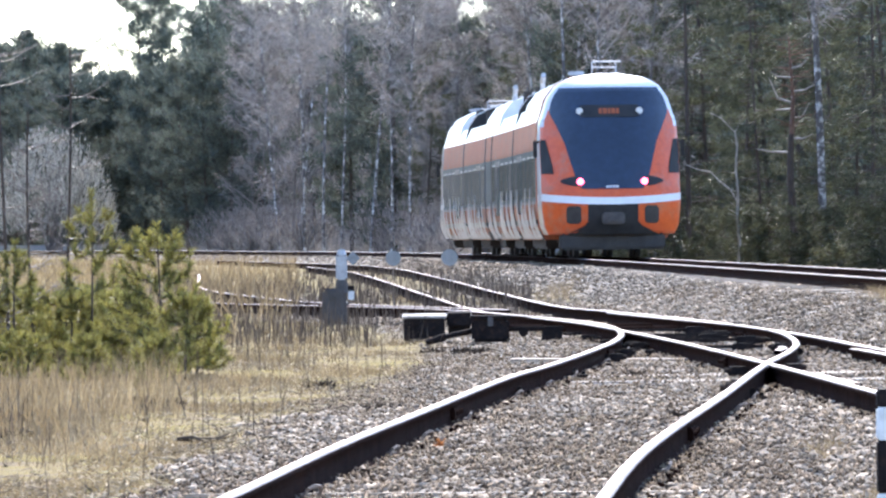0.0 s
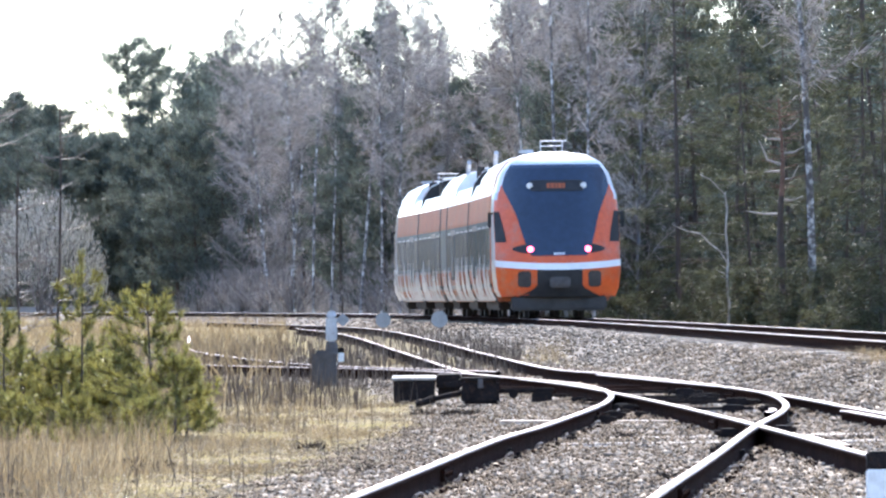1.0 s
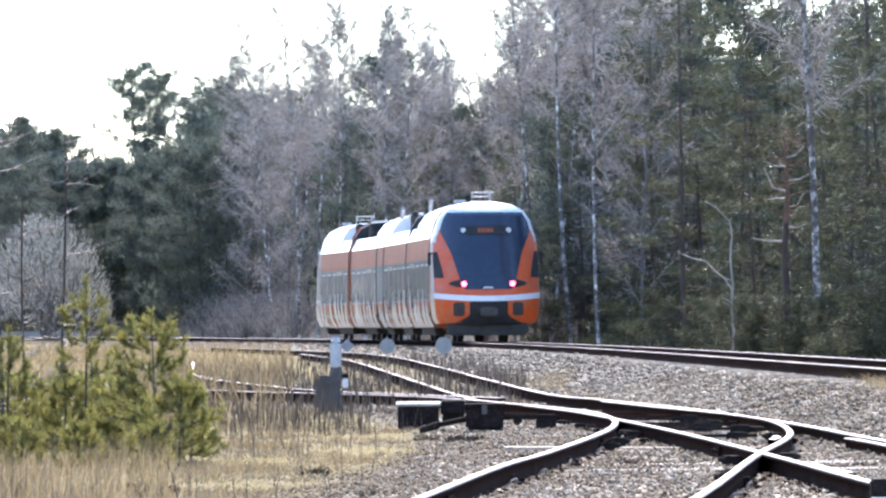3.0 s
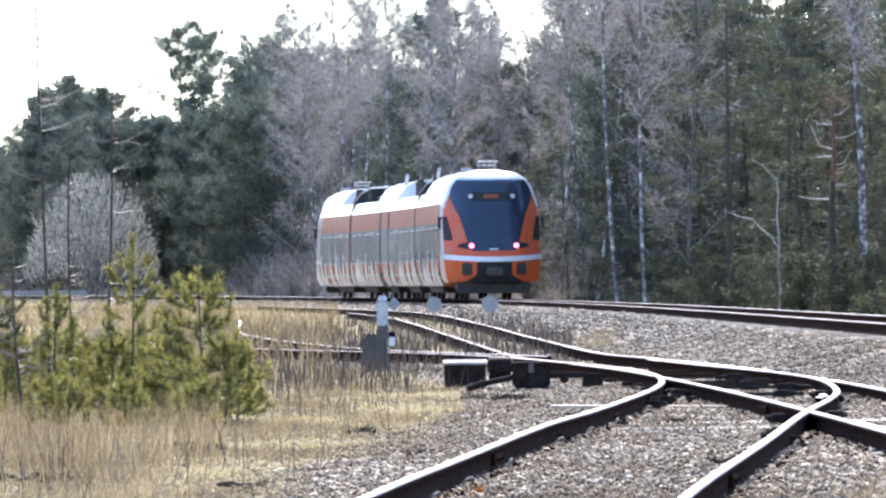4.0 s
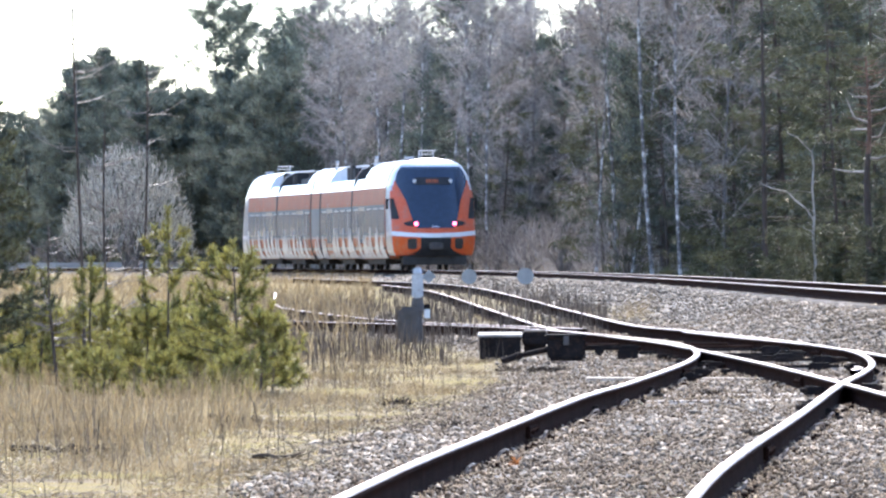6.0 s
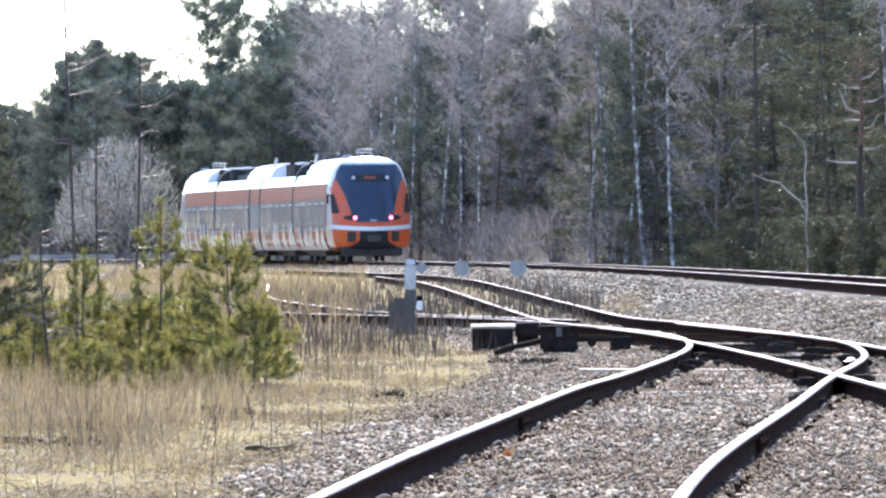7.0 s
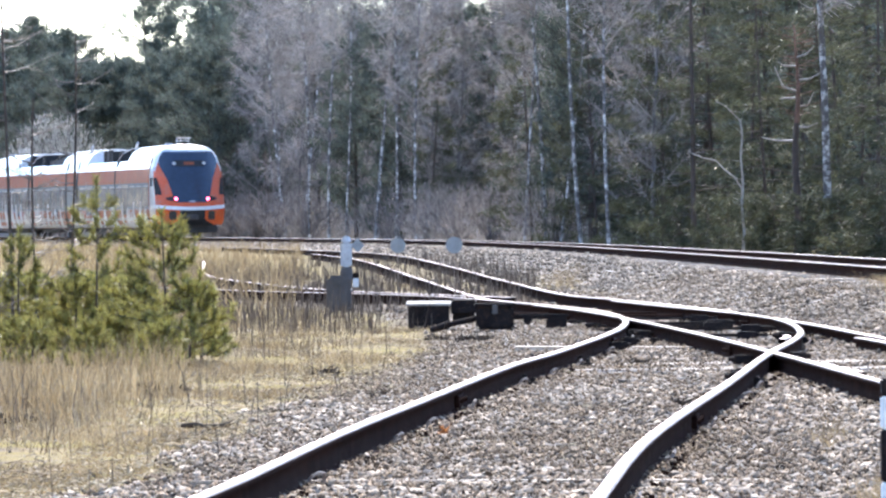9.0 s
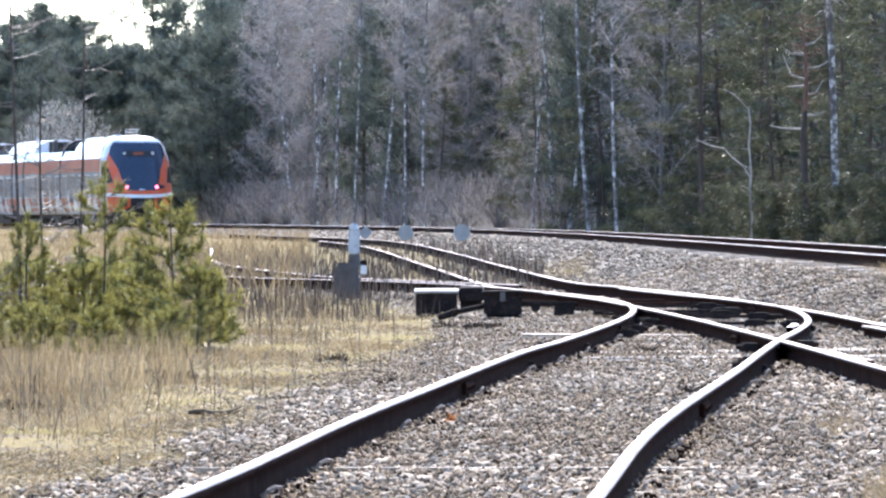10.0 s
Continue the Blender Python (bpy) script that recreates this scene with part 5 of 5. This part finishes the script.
def train():
    tr = tagged(new("passenger_train"), "orange, white and dark blue two-car diesel passenger train", "train")
    L = TRAIN_LENGTH
    cab_end(tr, False, L)
    cab_end(tr, True, L)
    cars = [(3.28, 16.0, (12.0, 16.0)), (16.2, 28.18, (16.2, 25.6)), (28.42, 31.88, None), (32.12, 44.4, (34.0, 44.4)), (44.6, 55.72, (44.6, 48.6))]
    for ci, (y0, y1, low) in enumerate(cars):
        car = part("car_body" if ci != 2 else "power_module", body_shell(y0, y1, low), [M_FLANK, M_TWHITE], tr, "orange car body greyed by painted-in sky sheen, with a white roof")
        for s in (-1, 1):
            # pale lower flank, and window band with the sky's sheen in its colour
            part("lower_panel", side_panel(s, y0 + 0.02, y1 - 0.02, 0.86, 1.43, 0.005), M_TGREY, car, "pale grey lower panel")
            part("skirt", side_panel(s, y0 + 0.02, y1 - 0.02, 0.49, 0.85, 0.007), M_TGREY, car, "pale grey skirt")
            part("window_band", side_panel(s, y0 + 0.04, y1 - 0.04, 1.44, 2.72, 0.006), M_BAND, car, "blue-grey window band")
            if ci == 2:
                continue
            n = 5
            step = (y1 - y0) / n
            for k in range(n):
                a = y0 + k * step
                if (k == 3 and ci in (0, 1)) or (k == 1 and ci in (3, 4)):
                    door = part("door", side_panel(s, a + 0.1, a + step - 0.1, 0.62, 2.66, 0.022), M_TGREY, car, "grey passenger door")
                    for h in (0, 1):
                        part("door_glass", side_panel(s, a + 0.18 + h * (step / 2 - 0.08), a + step / 2 - 0.06 + h * (step / 2 - 0.12), 1.15, 2.5, 0.03), M_GLASS, door)
                else:
                    part("window", side_panel(s, a + 0.12, a + step - 0.12, 1.55, 2.52, 0.02), M_GLASS, car)
                    # short white dash along the top of the window
                    part("window_vent", side_panel(s, a + 0.25, a + step * 0.62, 2.53, 2.585, 0.024), M_TWHITE, car, "thin white strip over a window")
            rng = random.Random(ci * 7 + s)
            for k in range(13):
                top = rng.choice((1.3, 1.5, 1.5, 1.8, 1.8, 2.9))
                part("painted_streak", streak(s, y0 + (y1 - y0) * (k + 0.2 + 0.6 * rng.random()) / 11, 0.52, top, 0.55 if top < 2 else 0.16, rng.uniform(-1.2, 1.2)), M_TWHITE if top < 2 else M_TGREY, car, "pale painted streak")
        if low:
            rng = random.Random(90 + ci)
            for k in range(4):
                ya = low[0] + 0.4 + (low[1] - low[0] - 0.8) * k / 4
                bm = box(bmesh.new(), -rng.uniform(0.7, 1.15), rng.uniform(0.7, 1.15), ya, ya + (low[1] - low[0]) / 5, 3.86, rng.uniform(4.15, 4.5), 0.04)
                part("roof_unit", bm, M_RUBBER, car)
            for k in range(3):
                ya = low[0] + 0.6 + (low[1] - low[0] - 1.2) * (k + rng.random()) / 3
                xa = rng.uniform(-1.1, -0.3)
                bm = rod(bmesh.new(), (xa, ya, 3.9), (xa, ya, rng.uniform(4.4, 4.55)), rng.uniform(0.06, 0.2), n=10)
                part("roof_fan", bm, M_UNDER, car)
            bm = bmesh.new()
            for q in (-0.9, 0.9):
                rod(bm, (q, low[0] + 0.2, 4.45), (q, low[1] - 0.2, 4.52), 0.035, n=6)
            part("roof_pipe", bm, M_GREYPAINT, car)
    # rubber joints between the car bodies
    for y in (16.1, 28.3, 32.0, 44.5):
        bm = body_shell(y - 0.26, y + 0.26)
        for v in bm.verts:
            v.co.x *= 1.006
            v.co.z = 0.5 + (v.co.z - 0.48) * 0.985
        for f in bm.faces:
            f.material_index = 0
        bel = part("bellows", bm, M_RUBBER, tr, "black rubber joint between the cars")
        # no hollow is cut: raised dark panels paint in the notches' shade
        for s in (-1, 1):
            part("step_recess", side_panel(s, y - 0.75, y + 0.75, 0.47, 0.98, 0.03), M_UNDER, bel)
    for y in (3.9, 55.1):
        for s in (-1, 1):
            part("step_recess", side_panel(s, y - 0.6, y + 0.6, 0.47, 0.98, 0.03), M_UNDER, tr)
    for y in (27.4, 12.4):
        bm = bmesh.new()
        rod(bm, (-1.1, y, 4.2), (-1.1, y - 0.1, 4.62), 0.07, n=10)
        rod(bm, (-1.1, y - 0.1, 4.62), (-1.1, y - 0.5, 4.78), 0.07, n=10)
        part("exhaust_pipe", bm, M_GREYPAINT, tr)
    for y in (4.4, 16.1, 25.4, 34.8, 44.5, 54.6):
        bogie(tr, y)
    # underfloor boxes, lengthened to fill in the darkness below the floor
    for y0, y1 in ((6.6, 13.6), (18.4, 23.2), (28.5, 31.8), (37.0, 42.2), (46.8, 52.2)):
        part("underfloor_box", box(bmesh.new(), -1.35, 1.35, y0, y1, 0.24, 0.56, 0.05), M_UNDER, tr)
    return tr


# ---- trackside things ----
def switch_stand():
    e = tagged(new("switch_stand"), "grey switch lamp stand with a dark counterweight beside the points", "switch stand")
    bm = bmesh.new()
    rod(bm, (0.035, 0, 0.0), (0.035, 0, 0.46), 0.07, 0.055, 12)
    box(bm, -0.16, 0.16, -0.2, 0.2, 0, 0.05, 0.01)
    part("post", bm, M_CAST, e)
    bm = bmesh.new()
    box(bm, -0.04, 0.11, -0.07, 0.07, 0.60, 0.96, 0.03)
    rod(bm, (0.035, 0, 0.95), (0.035, 0, 1.02), 0.07, 0.045, 12)
    lamp = part("lamp", bm, M_GREYPAINT, e, "grey painted lamp housing")
    part("collar", rod(bmesh.new(), (0.035, 0, 0.44), (0.035, 0, 0.61), 0.095, 0.075, 14), M_CAST, e)
    bm = box(bmesh.new(), -0.23, 0.10, -0.42, -0.30, 0.02, 0.50, 0.05)
    part("counterweight", bm, M_CAST, e, "dark rounded counterweight")
    part("lever", rod(bmesh.new(), (-0.02, -0.32, 0.2), (0.1, 0.1, 0.3), 0.025), M_CAST, e)
    bm = box(bmesh.new(), 0.12, 0.20, -0.03, 0.03, 0.34, 0.46, 0.008)
    arm = part("indicator", bm, M_WHITEPAINT, e, "white painted indicator plate")
    part("indicator_tip", box(bmesh.new(), 0.12, 0.20, -0.032, 0.032, 0.46, 0.53, 0.008), M_IRON, e)
    bm = bmesh.new()
    bmesh.ops.create_cone(bm, cap_ends=True, segments=4, radius1=0.095, radius2=0.095, depth=0.012, matrix=pose(0.19, 0.05, 0.90, 90, 0, 0))
    part("diamond_plate", bm, M_DISC, e)
    x, y = ray_x(-14.2, 99), 99
    e.matrix_basis = pose(x, y, float(ground_z(x, y)) - 0.02)


def marker_disc(u, y, z, r):
    e = tagged(new("marker_disc"), "small pale round marker on a thin rod", "marker", "marker discs")
    x = ray_x(u, y)
    g = float(ground_z(x, y))
    part("rod", rod(bmesh.new(), (0, 0, 0), (0, 0, z - g), 0.005, n=6), M_CLIP, e)
    bm = bmesh.new()
    bmesh.ops.create_cone(bm, cap_ends=True, segments=20, radius1=r, radius2=r, depth=0.01, matrix=pose(0, -0.012, z - g, 90, 0, 0))
    part("disc", bm, M_DISC, e)
    e.matrix_basis = pose(x, y, g)


def point_machine():
    e = tagged(new("point_machine"), "black iron point machine box beside the turnout", "point machine")
    part("housing", box(bmesh.new(), -0.205, 0.205, -0.3, 0.3, 0.0, 0.25, 0.03), M_IRON, e)
    cover = part("cover", box(bmesh.new(), -0.225, 0.225, -0.32, 0.32, 0.25, 0.285, 0.012), M_IRON, e)
    part("hasp", box(bmesh.new(), -0.03, 0.03, -0.335, -0.31, 0.17, 0.27, 0.006), M_CAST, cover)
    part("drive_rod", box(bmesh.new(), 0.21, 0.80, -0.06, 0.06, 0.115, 0.16, 0.01), M_IRON, e)
    part("rod_bearing", box(bmesh.new(), 0.56, 0.78, -0.12, 0.12, 0.0, 0.115, 0.015), M_IRON, e)
    part("rod_eye", rod(bmesh.new(), (0.36, -0.07, 0.10), (0.36, 0.07, 0.10), 0.05, n=12), M_IRON, e)
    bm = rod(bmesh.new(), (-0.2, -0.1, 0.12), (-0.5, -0.25, 0.06), 0.03)
    rod(bm, (-0.5, -0.25, 0.06), (-0.7, -0.3, 0.0), 0.045, 0.03)
    part("lever", bm, M_IRON, e)
    x, y = ray_x(6.3, 80), 80
    e.matrix_basis = pose(x, y, float(siding_top(y)) - 0.17)


def rodding_box():
    e = tagged(new("rodding_box"), "low dark box with a weathered timber lid beside the points", "track box")
    part("body", box(bmesh.new(), -0.24, 0.24, -0.3, 0.3, -0.12, 0.145, 0.012), M_IRON, e)
    for i in range(3):
        part("lid_board", box(bmesh.new(), -0.26, 0.26, -0.32 + 0.21 * i, -0.12 + 0.21 * i, 0.145, 0.172, 0.006), M_DEADWOOD, e, "grey weathered board")
    bm = box(bmesh.new(), 0.26, 0.56, -0.2, 0.25, 0.03, 0.2, 0.02)
    box(bm, 0.30, 0.50, -0.24, -0.2, 0.05, 0.12, 0.01)
    box(bm, 0.28, 0.54, -0.15, 0.2, -0.12, 0.03, 0.01)
    part("rod_cover", bm, M_IRON, e)
    x, y = -0.23, 86.0
    e.matrix_basis = pose(x, y, float(siding_top(y)) - 0.11, 2.5)


def band_post():
    e = tagged(new("clearance_post"), "black and white banded concrete clearance post", "marker post")
    z = 0.0
    for i, (h, m) in enumerate(((0.20, M_WHITEPAINT), (0.21, M_IRON), (0.13, M_WHITEPAINT), (0.07, M_IRON))):
        bm = box(bmesh.new(), -0.06, 0.06, -0.06, 0.06, z, z + h, 0.008)
        part("band", bm, m, e)
        z += h
    y = 29.0
    x = ray_x(60.8, y)
    e.matrix_basis = pose(x, y, float(ground_z(x, y)) - 0.03)


def debris():
    random.seed(8)
    for u, y, ln, turn in ((-33, 45, 0.32, 6), (-63.5, 49, 0.6, -4), (-59, 48.4, 0.3, 14), (-43, 58, 0.25, -12)):
        s = Soup()
        s.pipe([(0.012 * rnd(-1, 1), 0.012 * rnd(-1, 1), -ln / 2 + ln * i / 7) for i in range(8)], [rnd(0.012, 0.03) for i in range(8)], 7)
        ob = tagged(mesh_ob("fallen_branch", s.mesh("fallen_branch"), M_CLOD), "dark rotten branch lying in the dry grass", "branch")
        x = ray_x(u, y)
        ob.matrix_basis = pose(x, y, float(ground_z(x, y)) + 0.02, 0, 90, turn)
    for u, y, w in ((-37.7, 56, 0.14), (3, 76, 0.2)):
        s = Soup()
        for k in range(160):
            a = rnd(0, 6.28)
            o = np.array([math.cos(a) * rnd(0, 1) * w, math.sin(a) * rnd(0, 1) * w, rnd(0, 0.05)])
            s.leaf(o, rvec(0.05) + np.array([0, 0, rnd(0.0, 0.05)]), 0.01)
        ob = tagged(mesh_ob("dead_tussock", s.mesh("dead_tussock"), M_CLOD), "dark dead tuft of grass and roots", "tussock")
        x = ray_x(u, y)
        ob.matrix_basis = pose(x, y, float(ground_z(x, y)))


def clods():
    """Dark clods of earth and roots beside the ballast."""
    random.seed(19)
    for u, y, size in ((5.5, 75, 0.1), (-1.6, 78, 0.1), (13.0, 63, 0.09), (-16.5, 62, 0.1), (-39.5, 55, 0.1), (26, 60, 0.08), (31.5, 47, 0.07), (-9, 50, 0.08)):
        s = Soup()
        for k in range(90):
            a, t = rnd(0, 6.28), rnd(0, 1)
            o = np.array([math.cos(a) * t * size * 1.5, math.sin(a) * t * size, rnd(-0.01, 0.3) * size * (1.2 - t)])
            s.leaf(o, rvec(size * 0.45) + np.array([0, 0, size * rnd(0, 0.35)]), size * rnd(0.06, 0.14))
        for k in range(7):
            o = rvec(size * 0.6) * np.array([1, 1, 0.1]) + np.array([0, 0, 0.02])
            s.tube(o, o + rvec(size * 1.5) * np.array([1, 1, 0.25]) + np.array([0, 0, size * 0.3]), 0.006, 0.003, 3)
        ob = tagged(mesh_ob("earth_clod", s.mesh("earth_clod"), M_CLOD), "dark clod of earth, moss and roots", "clod", "dark clods on the ground")
        x = ray_x(u, y)
        ob.matrix_basis = pose(x, y, float(ground_z(x, y)) + 0.01)


def dead_leaf():
    s = Soup()
    for k in range(9):
        s.leaf((rnd(-0.03, 0.03), 0, 0.01), (rnd(-0.06, 0.06), rnd(-0.02, 0.02), rnd(0.02, 0.06)), 0.012)
    ob = tagged(mesh_ob("dead_leaf", s.mesh("dead_leaf"), M_LEAF), "curled orange-brown dead leaf beside the rail", "leaf")
    x = ray_x(-0.9, 40.5)
    ob.matrix_basis = pose(x, 40.5, float(ground_z(x, 40.5)) + 0.03)


def far_wall():
    bm = bmesh.new()
    for i in range(14):
        box(bm, -62 + i * 3.0, -59.06 + i * 3.0, 0, 0.16, 0, 0.7, 0.02)
        box(bm, -59.08 + i * 3.0, -58.98 + i * 3.0, -0.05, 0.2, 0, 0.8, 0.02)
    ob = tagged(part("wall_far", bm, M_WALL), "low pale concrete panel fence far off", "fence", kind="structure")
    ob.matrix_basis = pose(0, 436, float(ground_z(-30, 436)) - 0.1)


ground()
tracks()
TRAIN = train()
switch_stand()
for u, y, z, r in ((-6.8, 97, 1.0, 0.10), (0.85, 97, 1.0, 0.11)):
    marker_disc(u, y, z, r)
point_machine()
rodding_box()
band_post()
debris()
clods()
dead_leaf()
far_wall()
field()
forest()
far_woods()
grass()
ballast()
far_ballast()
litter()


ARC = np.concatenate([[0], np.cumsum(np.linalg.norm(np.diff(MAIN_LINE, axis=0), axis=1))])


def on_line(a):
    """The point of the main line at that length along it."""
    y = float(np.interp(a, ARC, MAIN_LINE[:, 1]))
    return Vector((float(main_x(y)), y, float(main_top(y))))


def riding(a0, a1):
    """The pose of a car whose ends ride the main line at those lengths."""
    p, q = on_line(a0), on_line(a1)
    d = q - p
    return pose(p.x, p.y, p.z, math.degrees(math.atan2(d.z, d.y)), 0, math.degrees(math.atan2(-d.x, d.y)))


def motions():
    rows = [[] for k in SECTIONS]
    for t, y in ((0.0, 180.5), (1.0, 200.5), (2.0, 219.8), (3.5, 248.0), (4.5, 269.2), (5.5, 289.5), (7.0, 319.6), (8.0, 340.8), (9.0, 361.2), (10.0, 381.5)):
        a = float(np.interp(y, MAIN_LINE[:, 1], ARC))
        lead = riding(a, a + SECTIONS[0][1])
        rows[0].append((t, lead))
        for k in range(1, len(SECTIONS)):
            s0, s1 = SECTIONS[k]
            rows[k].append((t, lead.inverted() @ riding(a + s0, a + s1) @ Matrix.Translation((0, -s0, 0))))
    walk(TRAIN, rows[0])
    for ob in TRAIN.children:
        ys = [v.co.y for v in ob.data.vertices]
        mid = (min(ys) + max(ys)) / 2
        k = next(i for i, (s0, s1) in enumerate(SECTIONS) if mid <= s1 + 0.01)
        if k:
            walk(ob, rows[k])


motions()
